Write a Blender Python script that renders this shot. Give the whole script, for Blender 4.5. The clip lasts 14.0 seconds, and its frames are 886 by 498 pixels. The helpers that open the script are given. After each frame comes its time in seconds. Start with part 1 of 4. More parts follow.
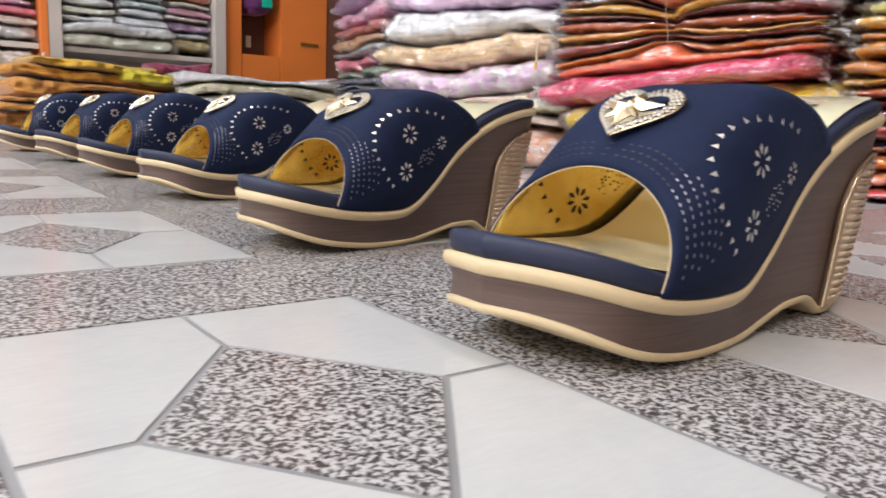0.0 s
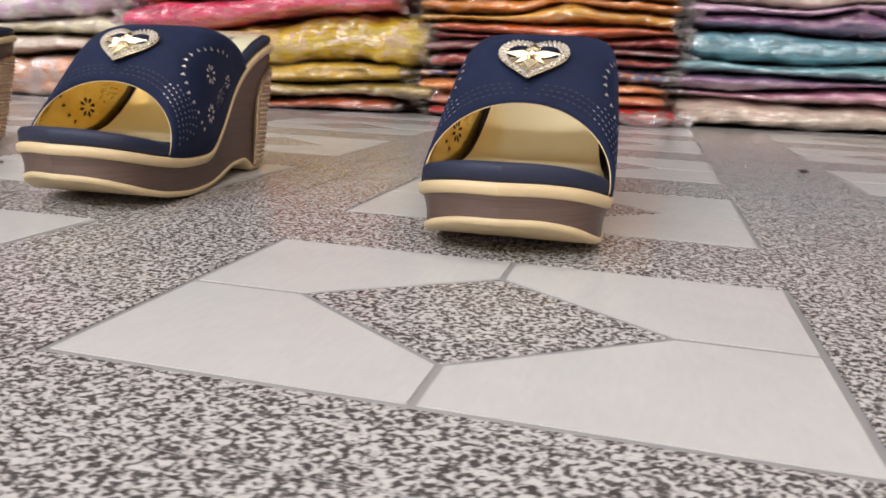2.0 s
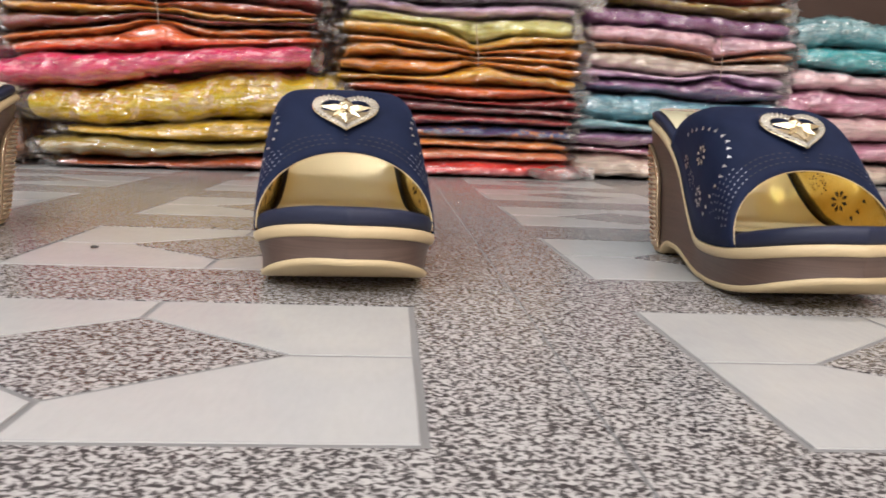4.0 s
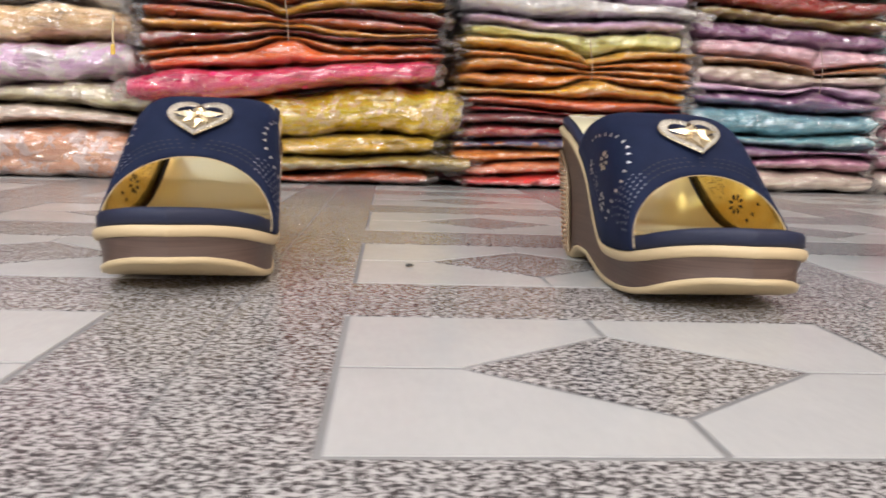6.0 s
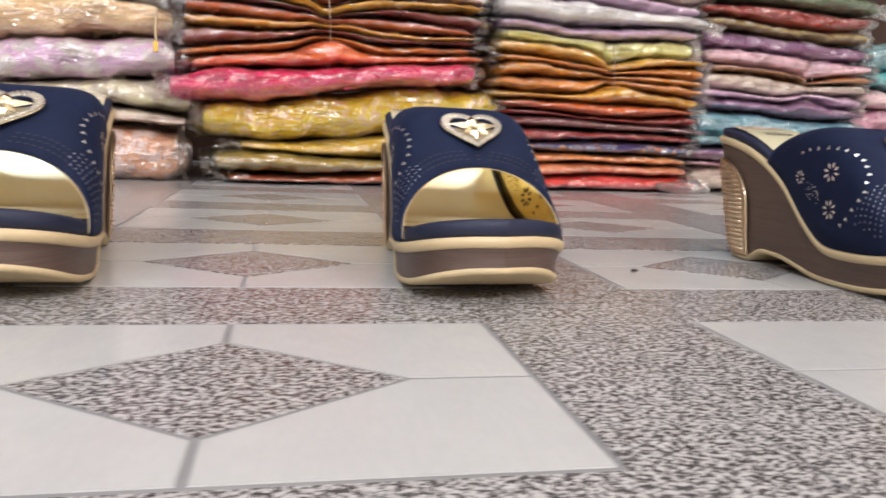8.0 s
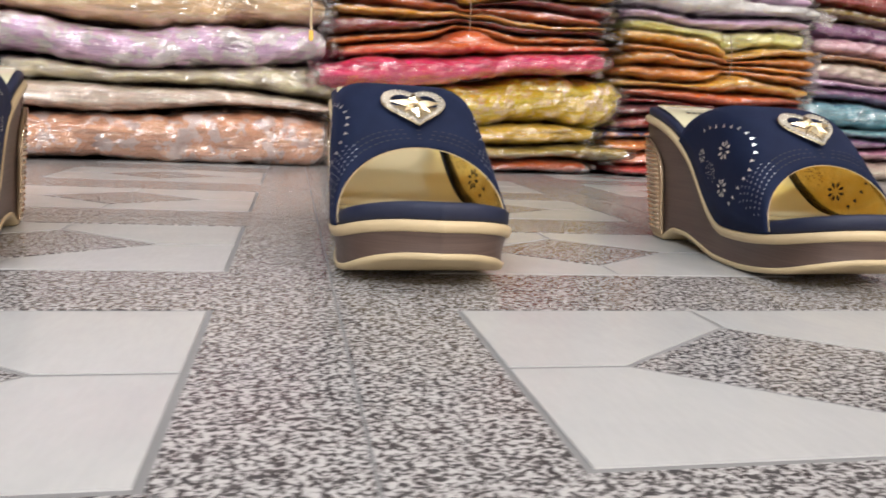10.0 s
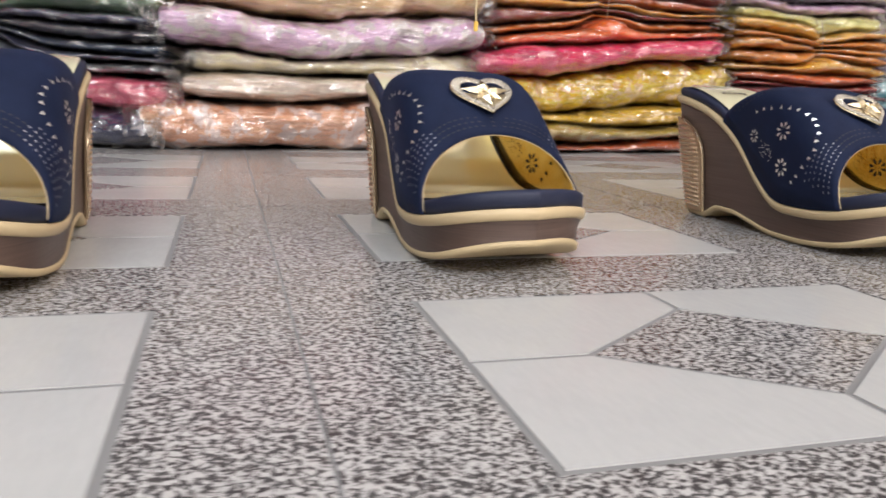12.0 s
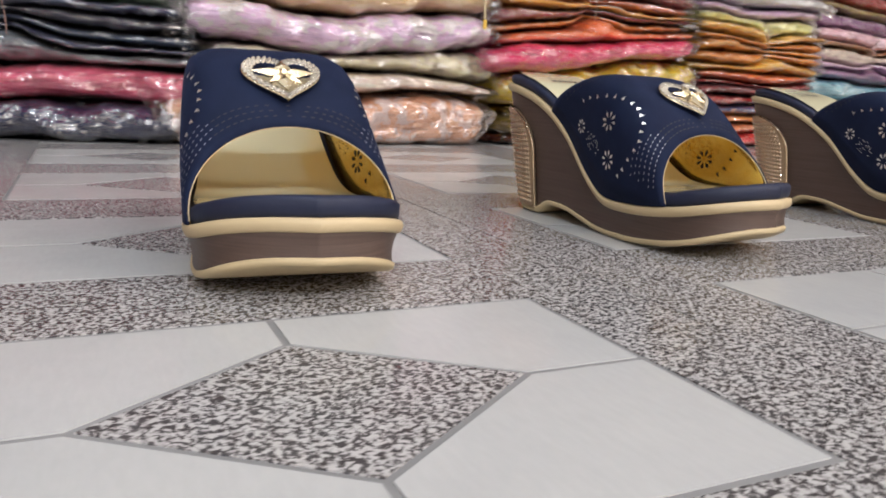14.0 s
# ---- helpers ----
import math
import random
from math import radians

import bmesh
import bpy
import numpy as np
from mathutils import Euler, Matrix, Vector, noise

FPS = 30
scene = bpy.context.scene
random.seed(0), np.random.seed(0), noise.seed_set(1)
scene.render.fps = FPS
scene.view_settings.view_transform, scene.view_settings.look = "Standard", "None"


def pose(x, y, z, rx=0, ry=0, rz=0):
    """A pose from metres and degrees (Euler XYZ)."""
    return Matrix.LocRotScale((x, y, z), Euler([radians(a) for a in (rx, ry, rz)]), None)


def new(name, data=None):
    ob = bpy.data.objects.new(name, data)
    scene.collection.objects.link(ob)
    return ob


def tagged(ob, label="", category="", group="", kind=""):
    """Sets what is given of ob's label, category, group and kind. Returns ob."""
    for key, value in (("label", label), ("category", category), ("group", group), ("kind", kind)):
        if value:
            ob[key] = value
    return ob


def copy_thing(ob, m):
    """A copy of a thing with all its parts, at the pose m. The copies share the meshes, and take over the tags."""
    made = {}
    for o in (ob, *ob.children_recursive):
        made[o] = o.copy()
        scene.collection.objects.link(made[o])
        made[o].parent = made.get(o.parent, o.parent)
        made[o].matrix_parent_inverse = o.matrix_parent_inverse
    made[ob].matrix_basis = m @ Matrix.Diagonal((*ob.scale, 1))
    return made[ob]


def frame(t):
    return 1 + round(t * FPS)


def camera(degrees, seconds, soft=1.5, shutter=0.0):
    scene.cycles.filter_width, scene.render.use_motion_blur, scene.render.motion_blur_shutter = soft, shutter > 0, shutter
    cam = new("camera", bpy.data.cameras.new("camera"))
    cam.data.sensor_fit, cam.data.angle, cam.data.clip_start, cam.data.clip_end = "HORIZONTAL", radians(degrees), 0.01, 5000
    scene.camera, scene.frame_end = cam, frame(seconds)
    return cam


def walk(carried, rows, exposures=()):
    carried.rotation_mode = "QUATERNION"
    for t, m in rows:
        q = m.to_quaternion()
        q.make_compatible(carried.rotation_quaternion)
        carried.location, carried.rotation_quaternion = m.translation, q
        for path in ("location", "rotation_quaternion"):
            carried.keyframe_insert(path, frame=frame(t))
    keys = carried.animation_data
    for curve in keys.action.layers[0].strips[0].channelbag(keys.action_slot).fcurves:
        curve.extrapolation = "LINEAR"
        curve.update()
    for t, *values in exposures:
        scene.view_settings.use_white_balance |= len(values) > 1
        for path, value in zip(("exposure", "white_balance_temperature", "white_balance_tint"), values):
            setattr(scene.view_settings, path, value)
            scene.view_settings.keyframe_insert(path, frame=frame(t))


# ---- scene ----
# Camera: seconds, x, y, z, tilt, roll, heading
cam = camera(60.96, 14.0, soft=1.6, shutter=0.4)
PATH = [
    (0.0, 0.2037, -0.1085, 0.0905, 80.33, -2.49, 52.64),
    (0.5, 0.1932, -0.1427, 0.0909, 80.44, -2.68, 53.93),
    (1.0, 0.1684, -0.1782, 0.0887, 79.64, -2.50, 49.29),
    (1.5, 0.1176, -0.2341, 0.0910, 77.92, -2.16, 32.24),
    (2.0, 0.0569, -0.2717, 0.0936, 76.13, -2.16, 15.25),
    (2.5, -0.0203, -0.2855, 0.0914, 76.68, -2.36, 8.20),
    (2.7, -0.0646, -0.2932, 0.0921, 78.71, -2.89, 2.50),
    (4.8, -0.3160, -0.2916, 0.0920, 81.66, -2.19, -4.23),
    (5.0, -0.3310, -0.2916, 0.0921, 82.03, -2.04, -3.94),
    (5.5, -0.3873, -0.2930, 0.0935, 81.49, -2.16, -3.40),
    (6.0, -0.4715, -0.2932, 0.0933, 81.32, -2.06, -4.07),
    (6.5, -0.5400, -0.2912, 0.0937, 81.60, -2.32, -6.81),
    (7.0, -0.5911, -0.2859, 0.0939, 82.08, -2.43, -9.72),
    (7.5, -0.6423, -0.2831, 0.0942, 81.86, -2.37, -10.78),
    (8.0, -0.7048, -0.2785, 0.0938, 81.36, -2.60, -11.22),
    (8.2, -0.7356, -0.2790, 0.0958, 81.05, -2.32, -10.93),
    (10.3, -0.9716, -0.2621, 0.0920, 79.43, -3.05, -11.21),
    (10.5, -0.9975, -0.2604, 0.0913, 78.60, -3.01, -11.22),
    (11.0, -1.1012, -0.2609, 0.0948, 77.57, -2.83, -11.61),
    (11.5, -1.2240, -0.2570, 0.0964, 78.57, -2.45, -14.02),
    (12.0, -1.3069, -0.2534, 0.0978, 78.29, -2.18, -15.77),
    (12.5, -1.3636, -0.2505, 0.0998, 78.80, -2.38, -16.28),
    (13.0, -1.4325, -0.2453, 0.0986, 79.28, -2.54, -16.85),
    (13.5, -1.4789, -0.2359, 0.0977, 79.70, -2.49, -19.30),
    (14.0, -1.5274, -0.2135, 0.0960, 78.02, -2.72, -24.74),
]
walk(cam, [(t, pose(*p)) for t, *p in PATH], exposures=[(0.0, 0.10, 5950, 10), (1.2, -0.04, 6050, 11), (2.5, -0.12, 6350, 11), (8.0, -0.08, 6300, 12), (10.5, -0.12, 6300, 10), (12.0, -0.16, 6300, 11), (12.7, -0.26, 6300, 11), (14.0, -0.24, 6250, 11)])

# ---- world and lamps ----
world = bpy.data.worlds.new("world")
scene.world = world
world.use_nodes = True
world.node_tree.nodes["Background"].inputs[0].default_value = (0.9, 0.93, 1.0, 1)
world.node_tree.nodes["Background"].inputs[1].default_value = 0.10

LAMPS = [  # x, y, z, watts, colour
    (-2.4, -3.50, 2.8, 118, (0.93, 0.95, 1.0)),
    (-0.5, -3.50, 2.8, 118, (1.0, 0.97, 0.98)),
    (1.6, -3.50, 2.8, 118, (1.0, 0.89, 0.82)),
    (-2.4, -1.60, 2.8, 14, (0.86, 0.93, 1.0)),
    (-0.6, -1.80, 2.8, 14, (1.0, 0.97, 0.98)),
    (1.3, -1.60, 2.8, 14, (1.0, 0.88, 0.81)),
    (-1.9, 0.10, 2.8, 20, (0.80, 0.91, 1.0)),
    (0.5, 0.10, 2.8, 20, (1.0, 0.83, 0.71)),
]


# ---- materials ----
def nodes_of(name):
    m = bpy.data.materials.new(name)
    m.use_nodes = True
    t = m.node_tree
    return m, t, t.nodes["Principled BSDF"]


def add(t, kind, **values):
    n = t.nodes.new(kind)
    for k, v in values.items():
        n.inputs[k.replace("_", " ")].default_value = v
    return n


def ramp(t, fac, stops):
    r = t.nodes.new("ShaderNodeValToRGB")
    e = r.color_ramp.elements
    while len(e) < len(stops):
        e.new(0.5)
    for el, (p, c) in zip(e, stops):
        el.position, el.color = p, (*c, 1)
    t.links.new(fac, r.inputs[0])
    return r.outputs[0]


def coords(t, scale=(1, 1, 1), which="Object"):
    c = t.nodes.new("ShaderNodeTexCoord")
    m = t.nodes.new("ShaderNodeMapping")
    m.inputs["Scale"].default_value = scale
    t.links.new(c.outputs[which], m.inputs[0])
    return m.outputs[0]


def bump(t, bs, height, strength, distance):
    b = add(t, "ShaderNodeBump", Strength=strength, Distance=distance)
    t.links.new(height, b.inputs["Height"])
    t.links.new(b.outputs[0], bs.inputs["Normal"])
    return b


def blend(t, fac, a, b, mode="MIX"):
    m = t.nodes.new("ShaderNodeMix")
    m.data_type, m.blend_type = "RGBA", mode
    for sock, v in ((m.inputs[0], fac), (m.inputs[6], a), (m.inputs[7], b)):
        if isinstance(v, (int, float)):
            sock.default_value = v
        elif isinstance(v, tuple):
            sock.default_value = (*v, 1)
        else:
            t.links.new(v, sock)
    return m.outputs[2]


def noisy(t, vec, scale, detail=3, rough=0.55):
    n = add(t, "ShaderNodeTexNoise", Scale=scale, Detail=detail, Roughness=rough)
    t.links.new(vec, n.inputs["Vector"])
    return n.outputs[0]


def plain(name, colour, rough=0.5, metal=0.0, vary=0.12, scale=60.0, relief=0.15, coat=0.0, sheen=0.0):
    m, t, bs = nodes_of(name)
    vec = coords(t)
    big = noisy(t, vec, scale * 0.12, 2)
    fine = noisy(t, vec, scale * 6, 3)
    dark = tuple(c * (1 - vary) for c in colour)
    lite = tuple(min(1, c * (1 + vary)) for c in colour)
    col = ramp(t, big, [(0.3, dark), (0.7, lite)])
    t.links.new(col, bs.inputs["Base Color"])
    bs.inputs["Roughness"].default_value = rough
    bs.inputs["Metallic"].default_value = metal
    bs.inputs["Coat Weight"].default_value = coat
    bs.inputs["Sheen Weight"].default_value = sheen
    bump(t, bs, fine, relief, 0.0006)
    return m


def tile_light():
    m, t, bs = nodes_of("tile_light")
    vec = coords(t, which="Object")
    geo = t.nodes.new("ShaderNodeNewGeometry")
    cloud = noisy(t, geo.outputs["Position"], 22, 4, 0.6)
    streak = t.nodes.new("ShaderNodeMapping")
    streak.inputs["Scale"].default_value = (60, 14, 1)
    t.links.new(geo.outputs["Position"], streak.inputs[0])
    grain = noisy(t, streak.outputs[0], 6, 3, 0.6)
    col = ramp(t, cloud, [(0.3, (0.475, 0.48, 0.475)), (0.7, (0.51, 0.515, 0.505))])
    col = blend(t, 0.10, col, ramp(t, grain, [(0.35, (0.40, 0.40, 0.39)), (0.65, (0.60, 0.605, 0.59))]))
    t.links.new(col, bs.inputs["Base Color"])
    rg = ramp(t, cloud, [(0.3, (0.15, 0.15, 0.15)), (0.7, (0.19, 0.19, 0.19))])
    t.links.new(rg, bs.inputs["Roughness"])
    bump(t, bs, grain, 0.05, 0.0005)
    return m


def tile_dark():
    m, t, bs = nodes_of("tile_speckled")
    geo = t.nodes.new("ShaderNodeNewGeometry")
    pos = geo.outputs["Position"]
    worm = add(t, "ShaderNodeTexNoise", Scale=470, Detail=1.5, Roughness=0.5, Distortion=0.6)
    t.links.new(pos, worm.inputs["Vector"])
    tone = noisy(t, pos, 120, 2)
    col = ramp(t, worm.outputs[0], [(0.39, (0.035, 0.034, 0.036)), (0.46, (0.10, 0.096, 0.095)), (0.52, (0.38, 0.37, 0.365)), (0.62, (0.54, 0.53, 0.52))])
    col = blend(t, 0.12, col, ramp(t, tone, [(0.35, (0.22, 0.18, 0.17)), (0.65, (0.42, 0.41, 0.40))]))
    t.links.new(col, bs.inputs["Base Color"])
    bs.inputs["Roughness"].default_value = 0.20
    bump(t, bs, worm.outputs[0], 0.06, 0.0003)
    return m


def cloth(name, colour, second=None, amount=0.5, print_scale=34.0):
    m, t, bs = nodes_of(name)
    vec = coords(t)
    info = t.nodes.new("ShaderNodeObjectInfo")
    jog = t.nodes.new("ShaderNodeVectorMath")
    jog.operation = "ADD"
    rnd = t.nodes.new("ShaderNodeCombineXYZ")
    mul = t.nodes.new("ShaderNodeMath")
    mul.operation, mul.inputs[1].default_value = "MULTIPLY", 7.0
    t.links.new(info.outputs["Random"], mul.inputs[0])
    t.links.new(mul.outputs[0], rnd.inputs[0])
    t.links.new(mul.outputs[0], rnd.inputs[1])
    t.links.new(vec, jog.inputs[0])
    t.links.new(rnd.outputs[0], jog.inputs[1])
    v = jog.outputs[0]
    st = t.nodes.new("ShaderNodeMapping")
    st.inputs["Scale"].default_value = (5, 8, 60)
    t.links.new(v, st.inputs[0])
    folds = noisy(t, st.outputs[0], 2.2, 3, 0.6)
    grey = sum(colour) / 3
    colour = tuple(min(0.86, max(0.004, (grey + (c - grey) * 1.36) * 1.48)) for c in colour)
    second = tuple(min(0.86, c * 1.12) for c in second) if second else None
    # fold shading painted into the cloth colour: hollows darker, ridges lighter
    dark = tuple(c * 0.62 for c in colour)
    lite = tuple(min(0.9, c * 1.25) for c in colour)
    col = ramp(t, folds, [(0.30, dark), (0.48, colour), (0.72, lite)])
    if second:
        patch = noisy(t, v, print_scale, 3, 0.65)
        mask = ramp(t, patch, [(0.60 - amount * 0.25, (0, 0, 0)), (0.66 - amount * 0.25, (1, 1, 1))])
        col = blend(t, mask, col, second)
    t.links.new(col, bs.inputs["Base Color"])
    bs.inputs["Roughness"].default_value = 0.7
    bs.inputs["Sheen Weight"].default_value = 0.2
    bump(t, bs, folds, 0.5, 0.006)
    return m


def film_material():
    m = bpy.data.materials.new("clear_plastic_film")
    m.use_nodes = True
    t = m.node_tree
    t.nodes.remove(t.nodes["Principled BSDF"])
    out = t.nodes["Material Output"]
    vec = coords(t, (1.0, 1.0, 2.4))
    crease = add(t, "ShaderNodeTexNoise", Scale=18, Detail=3, Roughness=0.55, Distortion=1.0)
    t.links.new(vec, crease.inputs["Vector"])
    vor = add(t, "ShaderNodeTexVoronoi", Scale=30)
    vor.feature = "DISTANCE_TO_EDGE"
    t.links.new(vec, vor.inputs["Vector"])
    fine = noisy(t, vec, 95, 1, 0.5)
    third = t.nodes.new("ShaderNodeMath")
    third.operation, third.inputs[1].default_value = "MULTIPLY", 0.30
    t.links.new(fine, third.inputs[0])
    total = t.nodes.new("ShaderNodeMath")
    total.operation = "ADD"
    both = t.nodes.new("ShaderNodeMath")
    both.operation = "ADD"
    t.links.new(crease.outputs[0], both.inputs[0])
    t.links.new(vor.outputs[0], both.inputs[1])
    b = add(t, "ShaderNodeBump", Strength=1.0, Distance=0.0055)
    t.links.new(both.outputs[0], total.inputs[0])
    t.links.new(third.outputs[0], total.inputs[1])
    t.links.new(total.outputs[0], b.inputs["Height"])
    gl = add(t, "ShaderNodeBsdfGlossy", Roughness=0.20)
    gl.inputs["Color"].default_value = (1, 1, 1, 1)
    t.links.new(b.outputs[0], gl.inputs["Normal"])
    tr = t.nodes.new("ShaderNodeBsdfTransparent")
    tr.inputs["Color"].default_value = (0.96, 0.96, 0.96, 1)
    lw = add(t, "ShaderNodeLayerWeight", Blend=0.30)
    t.links.new(b.outputs[0], lw.inputs["Normal"])
    rr = t.nodes.new("ShaderNodeMapRange")
    rr.inputs["To Min"].default_value, rr.inputs["To Max"].default_value = 0.22, 0.75
    t.links.new(lw.outputs["Fresnel"], rr.inputs["Value"])
    mx = t.nodes.new("ShaderNodeMixShader")
    t.links.new(rr.outputs[0], mx.inputs[0])
    t.links.new(tr.outputs[0], mx.inputs[1])
    t.links.new(gl.outputs[0], mx.inputs[2])
    t.links.new(mx.outputs[0], out.inputs["Surface"])
    return m


def glow(name, colour, strength):
    m, t, bs = nodes_of(name)
    bs.inputs["Emission Color"].default_value = (*colour, 1)
    bs.inputs["Emission Strength"].default_value = strength
    return m


def wedge_material():
    m, t, bs = nodes_of("brown_wedge")
    vec = coords(t)
    st = t.nodes.new("ShaderNodeMapping")
    st.inputs["Scale"].default_value = (6, 6, 260)
    t.links.new(vec, st.inputs[0])
    grain = noisy(t, st.outputs[0], 3, 3, 0.6)
    fine = noisy(t, vec, 900, 2)
    col = ramp(t, grain, [(0.3, (0.075, 0.047, 0.037)), (0.7, (0.115, 0.075, 0.060))])
    t.links.new(col, bs.inputs["Base Color"])
    bs.inputs["Roughness"].default_value = 0.42
    bump(t, bs, fine, 0.25, 0.0003)
    return m


def suede():
    m, t, bs = nodes_of("navy_suede")
    vec = coords(t)
    nap = noisy(t, vec, 45, 3, 0.6)
    fibre = noisy(t, vec, 1500, 2)
    col = ramp(t, nap, [(0.3, (0.0070, 0.0115, 0.033)), (0.7, (0.0105, 0.0170, 0.047))])
    t.links.new(col, bs.inputs["Base Color"])
    bs.inputs["Roughness"].default_value = 0.75
    bs.inputs["Specular IOR Level"].default_value = 0.15
    bs.inputs["Sheen Weight"].default_value = 0.05
    bs.inputs["Sheen Roughness"].default_value = 0.4
    bs.inputs["Sheen Tint"].default_value = (0.25, 0.4, 1.0, 1)
    bump(t, bs, fibre, 0.35, 0.0003)
    return m


def gold_lining():
    m, t, bs = nodes_of("gold_lining")
    vec = coords(t)
    wr = noisy(t, vec, 90, 3, 0.6)
    col = ramp(t, wr, [(0.3, (0.90, 0.60, 0.13)), (0.7, (0.98, 0.74, 0.25))])
    t.links.new(col, bs.inputs["Base Color"])
    bs.inputs["Metallic"].default_value = 0.85
    bs.inputs["Roughness"].default_value = 0.20
    bump(t, bs, wr, 0.35, 0.0015)
    return m


M_LIGHT, M_DARK = tile_light(), tile_dark()
M_JOINT = plain("grey_joint", (0.23, 0.23, 0.23), 0.6, vary=0.15, scale=40)
M_SUEDE, M_WEDGE, M_GOLD, M_FILM = suede(), wedge_material(), gold_lining(), film_material()
M_CREAM = plain("cream_rubber", (0.56, 0.44, 0.26), 0.5, vary=0.08, scale=80)
M_OUTSOLE = plain("cream_outsole", (0.58, 0.46, 0.27), 0.5, vary=0.10, scale=80)
M_FOOTBED = plain("cream_footbed", (0.99, 0.93, 0.64), 0.20, metal=0.30, vary=0.04, scale=50, relief=0.03, coat=0.7)
M_INSOLE = plain("navy_insole", (0.008, 0.013, 0.040), 0.6, vary=0.15, scale=80)
M_CUT = plain("silver_cutout", (0.90, 0.88, 0.82), 0.30, metal=0.8, vary=0.05)
# one kind of slit, its shade and light put into two colours
M_SLIT_SHADED = plain("shaded_slit", (0.012, 0.013, 0.02), 0.6)
M_SLIT_LIT = plain("lit_slit", (0.36, 0.37, 0.40), 0.4, metal=0.8)
M_HOLE = plain("dark_cutout", (0.02, 0.015, 0.012), 0.7)
M_STAR = plain("pale_gold_metal", (0.93, 0.80, 0.55), 0.26, metal=1.0, vary=0.08, scale=120)
M_STONE = plain("clear_rhinestone", (0.82, 0.80, 0.74), 0.12, metal=0.9, vary=0.15, scale=300)
M_PANEL = plain("champagne_panel", (0.52, 0.38, 0.24), 0.35, metal=0.7, vary=0.1, scale=120)
M_STUD = plain("champagne_stud", (0.80, 0.66, 0.48), 0.18, metal=1.0, vary=0.1, scale=300)
M_PRINT = plain("black_print", (0.03, 0.03, 0.03), 0.6)
M_ORANGE = plain("orange_laminate", (0.72, 0.20, 0.035), 0.35, vary=0.08, scale=20, coat=0.2)
M_POST = plain("grey_post", (0.52, 0.47, 0.42), 0.45, vary=0.1, scale=30)
M_BACK = plain("dark_wood_back", (0.05, 0.022, 0.014), 0.5, vary=0.3, scale=20)
M_WALL = plain("cream_wall", (0.62, 0.56, 0.47), 0.7, vary=0.06, scale=10)
M_CEIL = plain("white_ceiling", (0.78, 0.77, 0.74), 0.8, vary=0.04, scale=10)
M_DUSK = plain("dark_recess", (0.09, 0.035, 0.02), 0.6, vary=0.2, scale=20)
M_STRING = plain("pale_string", (0.40, 0.30, 0.22), 0.6, vary=0.1, scale=200)
M_ROPE = plain("rose_twine", (0.42, 0.24, 0.20), 0.7, vary=0.3, scale=300)
M_BRASS = plain("brass_tag", (0.75, 0.55, 0.15), 0.25, metal=1.0)
M_LAMP = glow("lamp_glow", (1.0, 0.95, 0.88), 6.0)


# ---- mesh helpers ----
def mesh_of(name, verts, faces, mat, smooth=True):
    me = bpy.data.meshes.new(name)
    me.from_pydata([tuple(v) for v in verts], [], faces)
    me.materials.append(mat)
    if smooth:
        me.polygons.foreach_set("use_smooth", [True] * len(me.polygons))
    me.update()
    return me


def put(name, me, parent=None, label="", m=None):
    ob = new(name, me)
    if m is not None:
        ob.matrix_basis = m
    if parent is not None:
        ob.parent = parent
    if label:
        ob["label"] = label
    return ob


def thing(name, m, label, category, group=""):
    ob = new(name)
    ob.empty_display_size = 0.02
    ob.matrix_basis = m
    return tagged(ob, label, category, group)


def box_data(x0, x1, y0, y1, z0, z1, bev=0.0):
    bm = bmesh.new()
    bmesh.ops.create_cube(bm, size=1)
    for v in bm.verts:
        v.co = Vector(((x0 + x1) / 2 + v.co.x * (x1 - x0), (y0 + y1) / 2 + v.co.y * (y1 - y0), (z0 + z1) / 2 + v.co.z * (z1 - z0)))
    if bev:
        bmesh.ops.bevel(bm, geom=bm.edges[:], offset=bev, segments=2, affect="EDGES")
    return bm


def from_bm(name, bm, mat, smooth=False):
    me = bpy.data.meshes.new(name)
    bm.to_mesh(me)
    bm.free()
    me.materials.append(mat)
    if smooth:
        me.polygons.foreach_set("use_smooth", [True] * len(me.polygons))
    return me


def slab(name, x0, x1, y0, y1, z0, z1, mat, bev=0.0, parent=None, label=""):
    return put(name, from_bm(name, box_data(x0, x1, y0, y1, z0, z1, bev), mat), parent, label)


def tube(points, radius, sides=6):
    """Vertices and faces of a round string through the points."""
    pts = [Vector(p) for p in points]
    vs, fs = [], []
    for i, p in enumerate(pts):
        d = (pts[min(i + 1, len(pts) - 1)] - pts[max(i - 1, 0)]).normalized()
        a = d.orthogonal().normalized() if i == 0 else (a - d * a.dot(d)).normalized()
        b = d.cross(a)
        for k in range(sides):
            q = 2 * math.pi * k / sides
            vs.append(p + (a * math.cos(q) + b * math.sin(q)) * radius)
    for i in range(len(pts) - 1):
        for k in range(sides):
            k2 = (k + 1) % sides
            fs.append((i * sides + k, i * sides + k2, (i + 1) * sides + k2, (i + 1) * sides + k))
    return vs, fs


